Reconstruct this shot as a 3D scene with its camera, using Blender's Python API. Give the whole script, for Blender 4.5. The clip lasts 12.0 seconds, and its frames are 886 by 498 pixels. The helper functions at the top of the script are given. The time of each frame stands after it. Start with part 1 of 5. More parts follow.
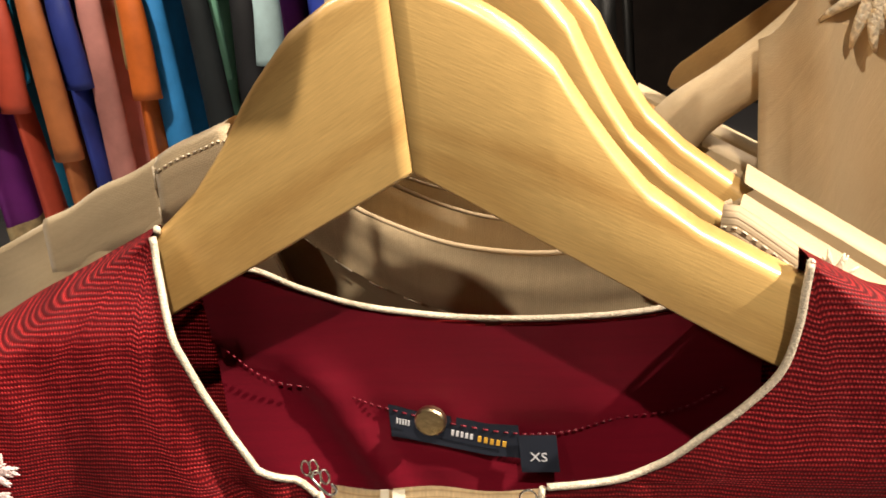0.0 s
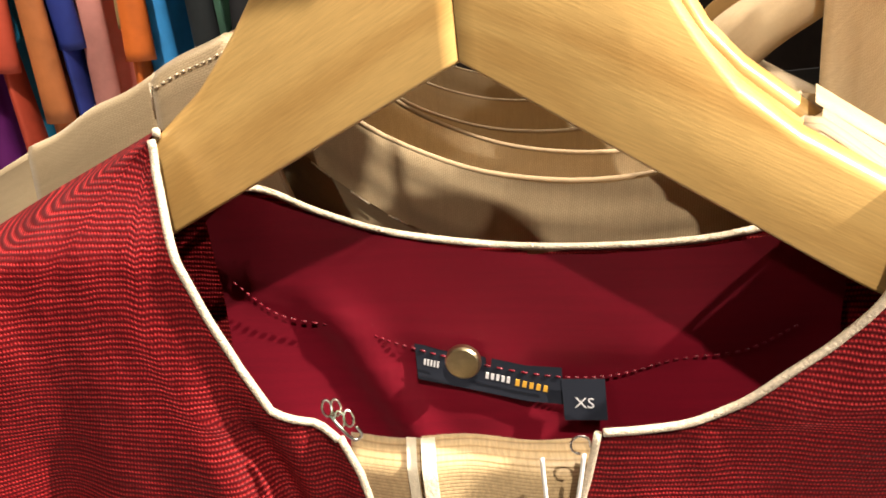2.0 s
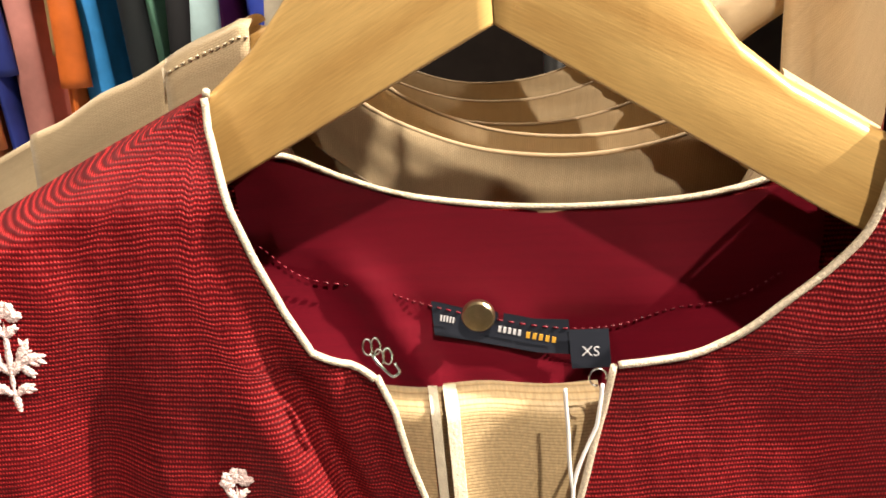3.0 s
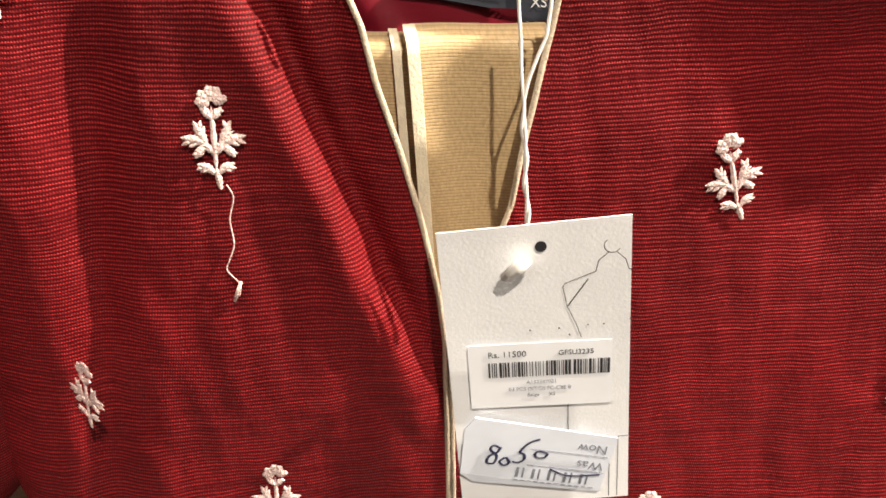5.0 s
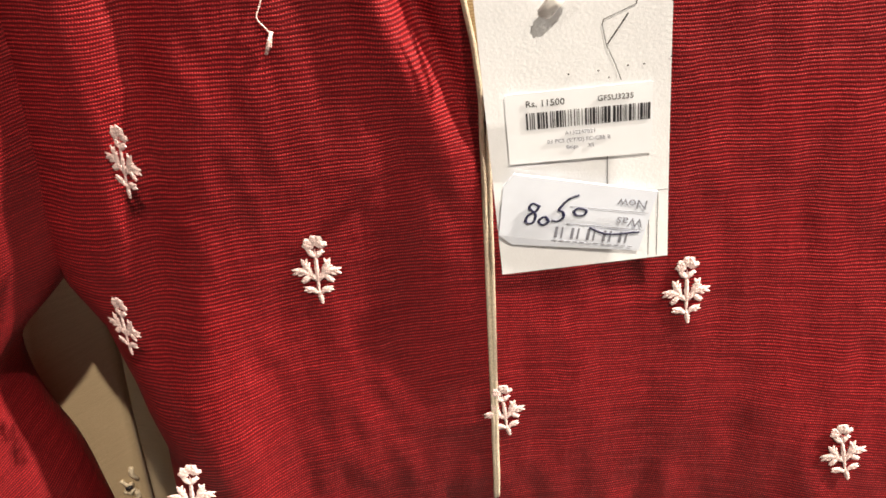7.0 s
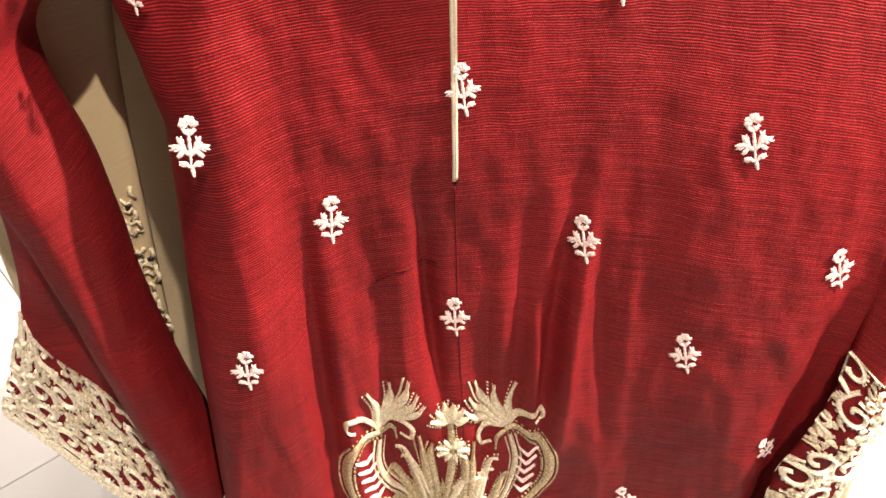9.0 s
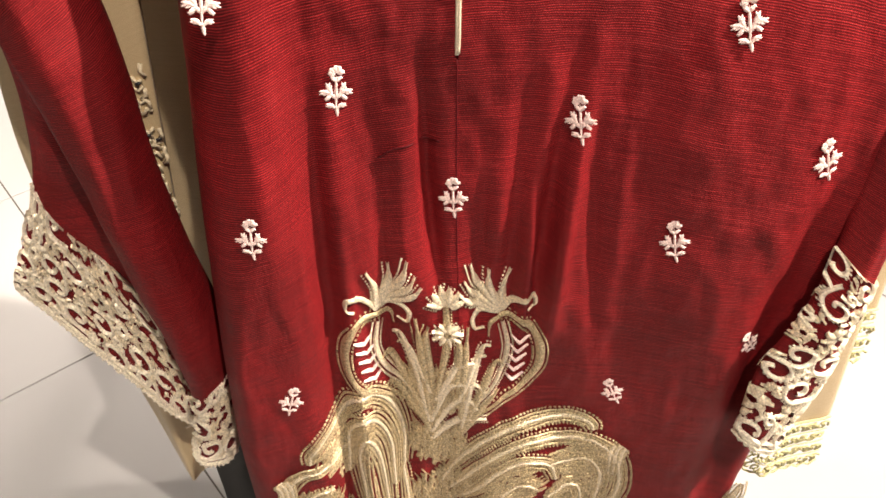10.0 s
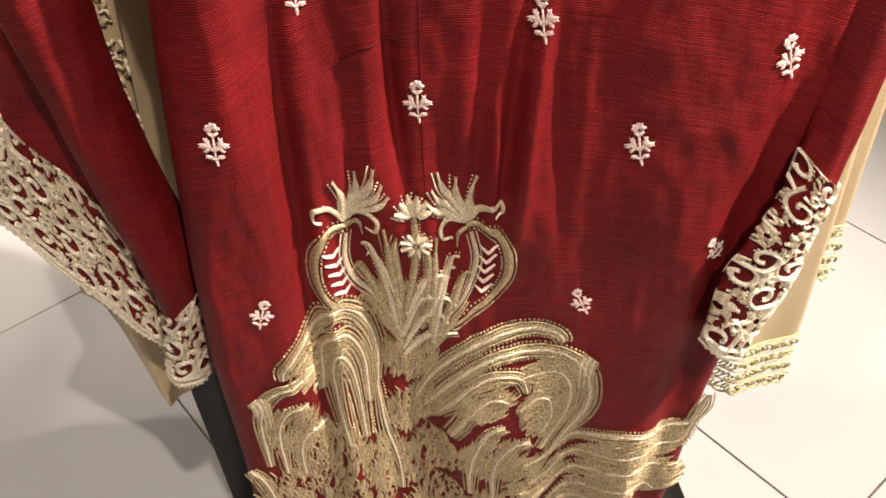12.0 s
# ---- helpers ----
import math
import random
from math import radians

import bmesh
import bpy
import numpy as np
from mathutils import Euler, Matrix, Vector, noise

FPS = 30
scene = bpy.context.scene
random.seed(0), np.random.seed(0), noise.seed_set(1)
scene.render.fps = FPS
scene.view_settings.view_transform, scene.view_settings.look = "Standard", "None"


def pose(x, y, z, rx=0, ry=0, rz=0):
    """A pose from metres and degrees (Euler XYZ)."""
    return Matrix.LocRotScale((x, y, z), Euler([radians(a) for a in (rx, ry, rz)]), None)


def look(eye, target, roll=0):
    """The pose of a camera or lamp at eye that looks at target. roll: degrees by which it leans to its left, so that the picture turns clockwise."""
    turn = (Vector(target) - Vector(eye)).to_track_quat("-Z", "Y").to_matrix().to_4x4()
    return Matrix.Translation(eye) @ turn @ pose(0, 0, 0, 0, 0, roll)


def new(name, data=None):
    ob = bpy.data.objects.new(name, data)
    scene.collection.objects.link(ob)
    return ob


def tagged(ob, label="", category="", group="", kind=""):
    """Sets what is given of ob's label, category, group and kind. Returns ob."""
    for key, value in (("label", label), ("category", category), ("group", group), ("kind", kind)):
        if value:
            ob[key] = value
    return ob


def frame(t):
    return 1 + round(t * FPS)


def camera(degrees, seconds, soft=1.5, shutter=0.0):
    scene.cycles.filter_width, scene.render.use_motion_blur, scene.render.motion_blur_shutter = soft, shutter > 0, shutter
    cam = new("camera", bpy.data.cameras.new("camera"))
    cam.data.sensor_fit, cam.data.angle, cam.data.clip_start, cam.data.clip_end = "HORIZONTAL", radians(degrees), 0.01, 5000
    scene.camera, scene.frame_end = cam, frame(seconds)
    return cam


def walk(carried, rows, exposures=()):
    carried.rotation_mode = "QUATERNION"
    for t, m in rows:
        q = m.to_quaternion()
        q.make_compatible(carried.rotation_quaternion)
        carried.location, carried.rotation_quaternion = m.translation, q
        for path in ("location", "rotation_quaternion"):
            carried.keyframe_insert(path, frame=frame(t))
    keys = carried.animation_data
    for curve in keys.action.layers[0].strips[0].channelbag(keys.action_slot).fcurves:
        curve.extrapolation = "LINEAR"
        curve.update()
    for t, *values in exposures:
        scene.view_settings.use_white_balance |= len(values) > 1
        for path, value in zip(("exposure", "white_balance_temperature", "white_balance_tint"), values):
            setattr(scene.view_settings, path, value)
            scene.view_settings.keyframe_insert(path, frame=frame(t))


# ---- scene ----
cam = camera(54.0, 12.0, 1.7)
PATH = [
    (0, (0.02964, -0.21354, 1.46250), (-0.0470, 1.6534, 0.7493), -7.37),
    (0.5, (0.01975, -0.19104, 1.46875), (0.0669, 1.6833, 0.7725), -5.73),
    (1, (0.02649, -0.19199, 1.45607), (-0.0627, 1.6413, 0.6617), -10.20),
    (1.5, (0.02917, -0.18722, 1.44960), (-0.0668, 1.6455, 0.6547), -9.90),
    (2, (0.01349, -0.18732, 1.43617), (-0.0548, 1.6570, 0.6654), -6.63),
    (2.5, (0.00217, -0.20463, 1.44498), (-0.0080, 1.6672, 0.7405), -6.51),
    (2.7, (-0.00574, -0.20981, 1.43983), (0.0321, 1.6612, 0.7343), -6.22),
    (4.3, (-0.03547, -0.23901, 1.35534), (0.1823, 1.5739, 0.5392), -2.53),
    (4.5, (-0.03746, -0.24701, 1.35150), (0.1946, 1.5541, 0.5136), -2.61),
    (5, (-0.03916, -0.26999, 1.34887), (0.1993, 1.5020, 0.4527), -3.69),
    (5.5, (-0.04047, -0.28066, 1.33138), (0.2006, 1.4568, 0.3706), -4.38),
    (6, (-0.04008, -0.27980, 1.31867), (0.1653, 1.4401, 0.3188), -5.33),
    (6.5, (-0.04793, -0.28090, 1.31113), (0.1320, 1.4256, 0.2837), -5.91),
    (7, (-0.05427, -0.29121, 1.29944), (0.1153, 1.3794, 0.2130), -6.57),
    (7.5, (-0.06313, -0.31074, 1.28420), (0.1132, 1.2974, 0.1083), -5.88),
    (7.7, (-0.06500, -0.31958, 1.28052), (0.1106, 1.2731, 0.0837), -5.84),
    (9.3, (-0.07329, -0.43018, 1.22809), (0.1049, 1.1069, -0.0390), -3.95),
    (9.5, (-0.07550, -0.44183, 1.22253), (0.0966, 1.0821, -0.0612), -3.64),
    (10, (-0.07671, -0.45631, 1.21017), (0.0874, 1.0335, -0.1141), -2.87),
    (10.5, (-0.08134, -0.46500, 1.19211), (0.0756, 0.9851, -0.1763), -2.37),
    (11, (-0.07840, -0.47330, 1.18266), (0.0822, 0.9479, -0.2153), -2.65),
    (11.5, (-0.07171, -0.47904, 1.17856), (0.1012, 0.9337, -0.2265), -2.91),
    (12, (-0.06987, -0.48261, 1.18387), (0.1198, 0.9351, -0.2140), -2.85),
]
EXPOSURES = [(0, 0.0), (0.5, -0.3), (1.0, 0.25), (1.5, 0.42), (2.7, 0.5), (4.3, 0.5), (5.0, 0.4), (5.5, 0.22), (6.5, 0.42), (7.0, 0.65), (7.5, 1.05), (9.3, 1.2), (9.9, 0.95), (10.5, 0.55), (12, 0.55)]
walk(cam, [(t, look(eye, target, roll)) for t, eye, target, roll in PATH], EXPOSURES)

# ---------- world and lights ----------
world = bpy.data.worlds.new("shop_world")
scene.world = world
world.use_nodes = True
world.node_tree.nodes["Background"].inputs[0].default_value = (1.0, 0.9, 0.78, 1)
world.node_tree.nodes["Background"].inputs[1].default_value = 0.05


def spot(name, eye, target, watts, size=50, radius=0.03, colour=(1.0, 0.80, 0.56)):
    lamp = bpy.data.lights.new(name, "SPOT")
    lamp.energy, lamp.spot_size, lamp.spot_blend = watts, radians(size), 0.6
    lamp.shadow_soft_size, lamp.color = radius, colour
    ob = new(name, lamp)
    ob.matrix_world = look(eye, target)
    return tagged(ob, "warm unseen overhead spotlight beam", "light", kind="structure")


WARM = (1.0, 0.87, 0.72)
KEY = (0.33, -1.15, 2.88)
# key and side follow the cast shadows
spot("spot_key", KEY, (0.0, 0.0, 1.36), 150, 38, 0.022, WARM)
spot("spot_side", (1.75, -0.50, 2.88), (0.1, 0.0, 0.75), 640, 60, 0.03, WARM)
# the other four are added, unseen, to brighten dim cloth, back and floor
spot("spot_fill", (-1.3, -1.3, 2.88), (-0.1, 0.3, 0.6), 32, 80, 0.05, WARM)
spot("spot_back", (-1.1, 1.2, 2.88), (-0.9, 2.4, 0.9), 190, 95, 0.05, WARM)
spot("spot_floor", (1.25, 0.9, 2.88), (0.6, 0.6, 0.0), 120, 90, 0.05, WARM)
spot("spot_left", (-1.1, 0.7, 2.88), (-0.6, 0.5, 0.0), 75, 90, 0.05, WARM)


# ---------- materials ----------
def mat(name, colour, rough=0.6, metal=0.0, spec=0.5, vary=0.12, scale=30.0, bump=0.0, bump_scale=400.0, sheen=0.0):
    m = bpy.data.materials.new(name)
    m.use_nodes = True
    t = m.node_tree
    b = t.nodes["Principled BSDF"]
    b.inputs["Roughness"].default_value = rough
    b.inputs["Metallic"].default_value = metal
    b.inputs["Specular IOR Level"].default_value = spec
    b.inputs["Sheen Weight"].default_value = sheen
    co = t.nodes.new("ShaderNodeTexCoord")
    nz = t.nodes.new("ShaderNodeTexNoise")
    nz.inputs["Scale"].default_value, nz.inputs["Detail"].default_value = scale, 6
    t.links.new(co.outputs["Object"], nz.inputs["Vector"])
    ramp = t.nodes.new("ShaderNodeMapRange")
    ramp.inputs["From Min"].default_value, ramp.inputs["From Max"].default_value = 0.3, 0.7
    ramp.inputs["To Min"].default_value, ramp.inputs["To Max"].default_value = 1 - vary, 1 + vary
    t.links.new(nz.outputs["Fac"], ramp.inputs["Value"])
    mul = t.nodes.new("ShaderNodeVectorMath")
    mul.operation = "SCALE"
    mul.inputs[0].default_value = colour
    t.links.new(ramp.outputs["Result"], mul.inputs["Scale"])
    t.links.new(mul.outputs[0], b.inputs["Base Color"])
    if bump:
        n2 = t.nodes.new("ShaderNodeTexNoise")
        n2.inputs["Scale"].default_value, n2.inputs["Detail"].default_value = bump_scale, 3
        t.links.new(co.outputs["Object"], n2.inputs["Vector"])
        bp = t.nodes.new("ShaderNodeBump")
        bp.inputs["Strength"].default_value, bp.inputs["Distance"].default_value = bump, 0.001
        t.links.new(n2.outputs["Fac"], bp.inputs["Height"])
        t.links.new(bp.outputs["Normal"], b.inputs["Normal"])
    return m


def weave(name, dark, light, row=0.0016, dash=0.0024, warp=0.004, rough=0.6, bump=0.5, sheen=0.15, blotch=0.25, use_uv=True):
    """Slub cloth: rows of short dashes over a darker ground."""
    m = bpy.data.materials.new(name)
    m.use_nodes = True
    t = m.node_tree
    b = t.nodes["Principled BSDF"]
    b.inputs["Roughness"].default_value = rough
    b.inputs["Specular IOR Level"].default_value = 0.35
    b.inputs["Sheen Weight"].default_value = sheen
    b.inputs["Sheen Roughness"].default_value = 0.4
    co = t.nodes.new("ShaderNodeTexCoord")
    src = co.outputs["UV"] if use_uv else co.outputs["Object"]
    nz = t.nodes.new("ShaderNodeTexNoise")
    nz.inputs["Scale"].default_value, nz.inputs["Detail"].default_value = 14, 3
    t.links.new(co.outputs["Object"], nz.inputs["Vector"])
    sub = t.nodes.new("ShaderNodeVectorMath")
    sub.operation = "SUBTRACT"
    sub.inputs[1].default_value = (0.5, 0.5, 0.5)
    t.links.new(nz.outputs["Color"], sub.inputs[0])
    sc = t.nodes.new("ShaderNodeVectorMath")
    sc.operation = "SCALE"
    sc.inputs["Scale"].default_value = warp * 2
    t.links.new(sub.outputs[0], sc.inputs[0])
    add = t.nodes.new("ShaderNodeVectorMath")
    t.links.new(src, add.inputs[0])
    t.links.new(sc.outputs[0], add.inputs[1])
    br = t.nodes.new("ShaderNodeTexBrick")
    br.inputs["Scale"].default_value = 1.0
    br.inputs["Brick Width"].default_value, br.inputs["Row Height"].default_value = dash, row
    br.inputs["Mortar Size"].default_value, br.inputs["Mortar Smooth"].default_value = row * 0.24, 1.0
    br.inputs["Color1"].default_value = (*light, 1)
    br.inputs["Color2"].default_value = (*[0.72 * l + 0.28 * d for l, d in zip(light, dark)], 1)
    br.inputs["Mortar"].default_value = (*dark, 1)
    t.links.new(add.outputs[0], br.inputs["Vector"])
    # slubs: long streaks along the rows, and slow patches
    mp = t.nodes.new("ShaderNodeMapping")
    mp.inputs["Scale"].default_value = (22, 420, 22)
    t.links.new(add.outputs[0], mp.inputs["Vector"])
    sl = t.nodes.new("ShaderNodeTexNoise")
    sl.inputs["Scale"].default_value, sl.inputs["Detail"].default_value = 1.0, 3
    t.links.new(mp.outputs[0], sl.inputs["Vector"])
    pt = t.nodes.new("ShaderNodeTexNoise")
    pt.inputs["Scale"].default_value, pt.inputs["Detail"].default_value = 9, 4
    t.links.new(co.outputs["Object"], pt.inputs["Vector"])
    both = t.nodes.new("ShaderNodeMath")
    both.operation = "ADD"
    t.links.new(sl.outputs["Fac"], both.inputs[0])
    t.links.new(pt.outputs["Fac"], both.inputs[1])
    rg = t.nodes.new("ShaderNodeMapRange")
    rg.inputs["From Min"].default_value, rg.inputs["From Max"].default_value = 0.7, 1.3
    rg.inputs["To Min"].default_value, rg.inputs["To Max"].default_value = 1 - blotch, 1 + blotch
    t.links.new(both.outputs[0], rg.inputs["Value"])
    mul = t.nodes.new("ShaderNodeVectorMath")
    mul.operation = "SCALE"
    t.links.new(br.outputs["Color"], mul.inputs[0])
    t.links.new(rg.outputs["Result"], mul.inputs["Scale"])
    t.links.new(mul.outputs[0], b.inputs["Base Color"])
    if bump:
        inv = t.nodes.new("ShaderNodeMath")
        inv.operation = "SUBTRACT"
        inv.inputs[0].default_value = 1.0
        t.links.new(br.outputs["Fac"], inv.inputs[1])
        bp = t.nodes.new("ShaderNodeBump")
        bp.inputs["Strength"].default_value, bp.inputs["Distance"].default_value = bump, 0.0004
        t.links.new(inv.outputs[0], bp.inputs["Height"])
        t.links.new(bp.outputs["Normal"], b.inputs["Normal"])
    return m


def wood(name, light, dark):
    m = bpy.data.materials.new(name)
    m.use_nodes = True
    t = m.node_tree
    b = t.nodes["Principled BSDF"]
    b.inputs["Roughness"].default_value = 0.38
    b.inputs["Coat Weight"].default_value = 0.35
    b.inputs["Coat Roughness"].default_value = 0.22
    co = t.nodes.new("ShaderNodeTexCoord")
    mp = t.nodes.new("ShaderNodeMapping")
    mp.inputs["Scale"].default_value = (9, 40, 110)
    t.links.new(co.outputs["UV"], mp.inputs["Vector"])
    nz = t.nodes.new("ShaderNodeTexNoise")
    nz.inputs["Scale"].default_value, nz.inputs["Detail"].default_value, nz.inputs["Distortion"].default_value = 1.0, 8, 0.6
    t.links.new(mp.outputs[0], nz.inputs["Vector"])
    fine = t.nodes.new("ShaderNodeMapping")
    fine.inputs["Scale"].default_value = (120, 1500, 1500)
    t.links.new(co.outputs["UV"], fine.inputs["Vector"])
    n2 = t.nodes.new("ShaderNodeTexNoise")
    n2.inputs["Scale"].default_value, n2.inputs["Detail"].default_value = 1.0, 2
    t.links.new(fine.outputs[0], n2.inputs["Vector"])
    ramp = t.nodes.new("ShaderNodeValToRGB")
    ramp.color_ramp.elements[0].position, ramp.color_ramp.elements[0].color = 0.28, (*dark, 1)
    ramp.color_ramp.elements[1].position, ramp.color_ramp.elements[1].color = 0.55, (*light, 1)
    t.links.new(nz.outputs["Fac"], ramp.inputs["Fac"])
    rg = t.nodes.new("ShaderNodeMapRange")
    rg.inputs["To Min"].default_value, rg.inputs["To Max"].default_value = 0.78, 1.18
    t.links.new(n2.outputs["Fac"], rg.inputs["Value"])
    mul = t.nodes.new("ShaderNodeVectorMath")
    mul.operation = "SCALE"
    t.links.new(ramp.outputs["Color"], mul.inputs[0])
    t.links.new(rg.outputs["Result"], mul.inputs["Scale"])
    t.links.new(mul.outputs[0], b.inputs["Base Color"])
    bp = t.nodes.new("ShaderNodeBump")
    bp.inputs["Strength"].default_value, bp.inputs["Distance"].default_value = 0.12, 0.0004
    t.links.new(n2.outputs["Fac"], bp.inputs["Height"])
    t.links.new(bp.outputs["Normal"], b.inputs["Normal"])
    return m


def slub(name, dark, light, row, dash):
    """Hand-loomed cloth: rows of pale dashes on a dark ground, rows wandering a little."""
    m = bpy.data.materials.new(name)
    m.use_nodes = True
    t = m.node_tree
    p = t.nodes["Principled BSDF"]
    p.inputs["Roughness"].default_value = 0.62
    p.inputs["Specular IOR Level"].default_value = 0.18
    p.inputs["Sheen Weight"].default_value = 0.0
    p.inputs["Sheen Roughness"].default_value = 0.4

    def node(kind, op="", a=None, b=None):
        n = t.nodes.new(kind)
        if op:
            n.operation = op
        for k, v in enumerate((a, b)):
            if v is None:
                continue
            if isinstance(v, (int, float)):
                n.inputs[k].default_value = v
            else:
                t.links.new(v, n.inputs[k])
        return n.outputs[0]

    M = "ShaderNodeMath"
    co = t.nodes.new("ShaderNodeTexCoord")

    def cloud(scale, detail, stretch=None):
        n = t.nodes.new("ShaderNodeTexNoise")
        n.inputs["Scale"].default_value, n.inputs["Detail"].default_value = scale, detail
        src = co.outputs["UV"]
        if stretch:
            mp = t.nodes.new("ShaderNodeMapping")
            mp.inputs["Scale"].default_value = stretch
            t.links.new(src, mp.inputs["Vector"])
            src = mp.outputs[0]
        t.links.new(src, n.inputs["Vector"])
        return n.outputs["Fac"]

    xyz = t.nodes.new("ShaderNodeSeparateXYZ")
    t.links.new(co.outputs["UV"], xyz.inputs[0])
    wander = node(M, "MULTIPLY", node(M, "SUBTRACT", cloud(16, 2), 0.5), 0.009)
    small = node(M, "MULTIPLY", node(M, "SUBTRACT", cloud(110, 2), 0.5), 0.0011)
    v = node(M, "DIVIDE", node(M, "ADD", xyz.outputs[1], node(M, "ADD", wander, small)), row)
    line = node(M, "FLOOR", v)
    rows = node(M, "MULTIPLY_ADD", node(M, "COSINE", node(M, "MULTIPLY", node(M, "SUBTRACT", node(M, "FRACT", v), 0.5), 6.2832)), 0.5)
    rows.node.inputs[2].default_value = 0.5
    rows = node(M, "POWER", rows, 1.5)
    shift = node(M, "FRACT", node(M, "MULTIPLY", line, 0.618))
    u = node(M, "ADD", node(M, "DIVIDE", node(M, "ADD", xyz.outputs[0], node(M, "MULTIPLY", small, 1.5)), dash), shift)
    dots = node(M, "MULTIPLY_ADD", node(M, "COSINE", node(M, "MULTIPLY", u, 6.2832)), 0.34)
    dots.node.inputs[2].default_value = 0.62
    slubs = node(M, "MULTIPLY_ADD", cloud(1.0, 3, (26, 520, 26)), 1.5)
    slubs.node.inputs[2].default_value = -0.12
    grain = node(M, "MULTIPLY_ADD", cloud(1.0, 2, (900, 700, 900)), 2.0)
    grain.node.inputs[2].default_value = 0.0
    slubs = node(M, "MULTIPLY", slubs, grain)
    height = node(M, "MULTIPLY", node(M, "MULTIPLY", rows, dots), slubs)
    mix = t.nodes.new("ShaderNodeMix")
    mix.data_type = "RGBA"
    mix.inputs["A"].default_value, mix.inputs["B"].default_value = (*dark, 1), (*light, 1)
    t.links.new(height, mix.inputs["Factor"])
    patch = node(M, "MULTIPLY_ADD", cloud(9, 6), 1.1)
    patch.node.inputs[2].default_value = 0.45
    out = t.nodes.new("ShaderNodeVectorMath")
    out.operation = "SCALE"
    t.links.new(mix.outputs["Result"], out.inputs[0])
    t.links.new(patch, out.inputs["Scale"])
    t.links.new(out.outputs[0], p.inputs["Base Color"])
    bp = t.nodes.new("ShaderNodeBump")
    bp.inputs["Strength"].default_value, bp.inputs["Distance"].default_value = 0.7, 0.0006
    t.links.new(height, bp.inputs["Height"])
    # soft creases
    crease = cloud(1.0, 5, (46, 15, 46))
    b2 = t.nodes.new("ShaderNodeBump")
    b2.inputs["Strength"].default_value, b2.inputs["Distance"].default_value = 0.75, 0.004
    t.links.new(crease, b2.inputs["Height"])
    t.links.new(bp.outputs["Normal"], b2.inputs["Normal"])
    t.links.new(b2.outputs["Normal"], p.inputs["Normal"])
    return m


RED = slub("red_slub_cloth", (0.066, 0.0007, 0.0028), (0.56, 0.028, 0.030), 0.0016, 0.00095)
SATIN = weave("crimson_lining", (0.10, 0.002, 0.009), (0.165, 0.0035, 0.014), 0.0005, 0.0006, 0.002, 0.42, 0.1, 0.1, 0.12)
CORD = mat("champagne_cord", (0.62, 0.53, 0.40), 0.45, 0.15, 0.6, 0.2, 900, 0.6, 1400)
SILVER_THREAD = mat("blush_silver_thread", (0.84, 0.63, 0.60), 0.42, 0.05, 0.6, 0.34, 800, 1.0, 1100)
GOLD = mat("antique_gold_thread", (0.52, 0.41, 0.25), 0.32, 0.6, 0.6, 0.75, 700, 1.0, 900)
GOLD_BRIGHT = mat("pale_gold_cord", (0.74, 0.63, 0.47), 0.30, 0.45, 0.6, 0.5, 700, 1.0, 900)
CREAM_LACE = mat("olive_cream_lace", (0.50, 0.46, 0.24), 0.6, 0.1, 0.4, 0.3, 300, 1.0, 600)
BEIGE = weave("beige_silk", (0.40, 0.30, 0.175), (0.54, 0.42, 0.26), 0.0006, 0.0011, 0.003, 0.5, 0.25, 0.1, 0.07)
BEIGE_SHEER = weave("beige_organza", (0.40, 0.27, 0.13), (0.58, 0.43, 0.24), 0.0012, 0.03, 0.002, 0.45, 0.3, 0.2, 0.22)
BEIGE_RIB = weave("beige_ribbed_tape", (0.34, 0.25, 0.15), (0.43, 0.33, 0.21), 0.0016, 0.05, 0.0004, 0.55, 0.4, 0.1, 0.1)
CUFF_CORD = mat("silvery_gold_cord", (0.86, 0.77, 0.63), 0.3, 0.3, 0.6, 0.4, 700, 1.0, 900)
IVORY_LACE = mat("ivory_lace_thread", (0.66, 0.56, 0.40), 0.5, 0.05, 0.5, 0.3, 500, 1.0, 800)
IVORY = mat("ivory_satin_edge", (0.80, 0.72, 0.55), 0.4, 0.0, 0.5, 0.1, 200, 0.3, 900)
WOOD = wood("varnished_pale_wood", (0.63, 0.405, 0.145), (0.44, 0.245, 0.072))
WOOD_DARK = wood("varnished_tan_wood", (0.40, 0.235, 0.085), (0.26, 0.13, 0.04))
CHROME = mat("chrome", (0.78, 0.76, 0.72), 0.14, 1.0, 0.5, 0.04, 200)
BRASS = mat("brushed_snap_metal", (0.52, 0.44, 0.28), 0.3, 1.0, 0.5, 0.1, 300, 0.15, 900)
CARD = mat("white_card", (0.86, 0.88, 0.91), 0.45, 0.0, 0.5, 0.03, 60, 0.1, 900)
STICKER = mat("white_sticker", (0.87, 0.90, 0.95), 0.35, 0.0, 0.5, 0.03, 60)
BLUE_STICKER = mat("bluish_white_sticker", (0.78, 0.84, 0.95), 0.3, 0.0, 0.5, 0.08, 40)
INK = mat("black_ink", (0.02, 0.02, 0.024), 0.5, 0.0, 0.4, 0.2, 200)
PEN = mat("dark_blue_pen", (0.018, 0.02, 0.06), 0.4, 0.0, 0.4, 0.2, 300)
GREY_INK = mat("grey_print", (0.22, 0.23, 0.28), 0.5, 0.0, 0.4, 0.2, 300)
NAVY = weave("navy_woven_label", (0.008, 0.011, 0.02), (0.022, 0.03, 0.05), 0.0004, 0.0008, 0.0, 0.6, 0.3, 0.05, 0.1)
LABEL_WHITE = mat("white_label_thread", (0.75, 0.75, 0.78), 0.6, 0.0, 0.4, 0.1, 900)
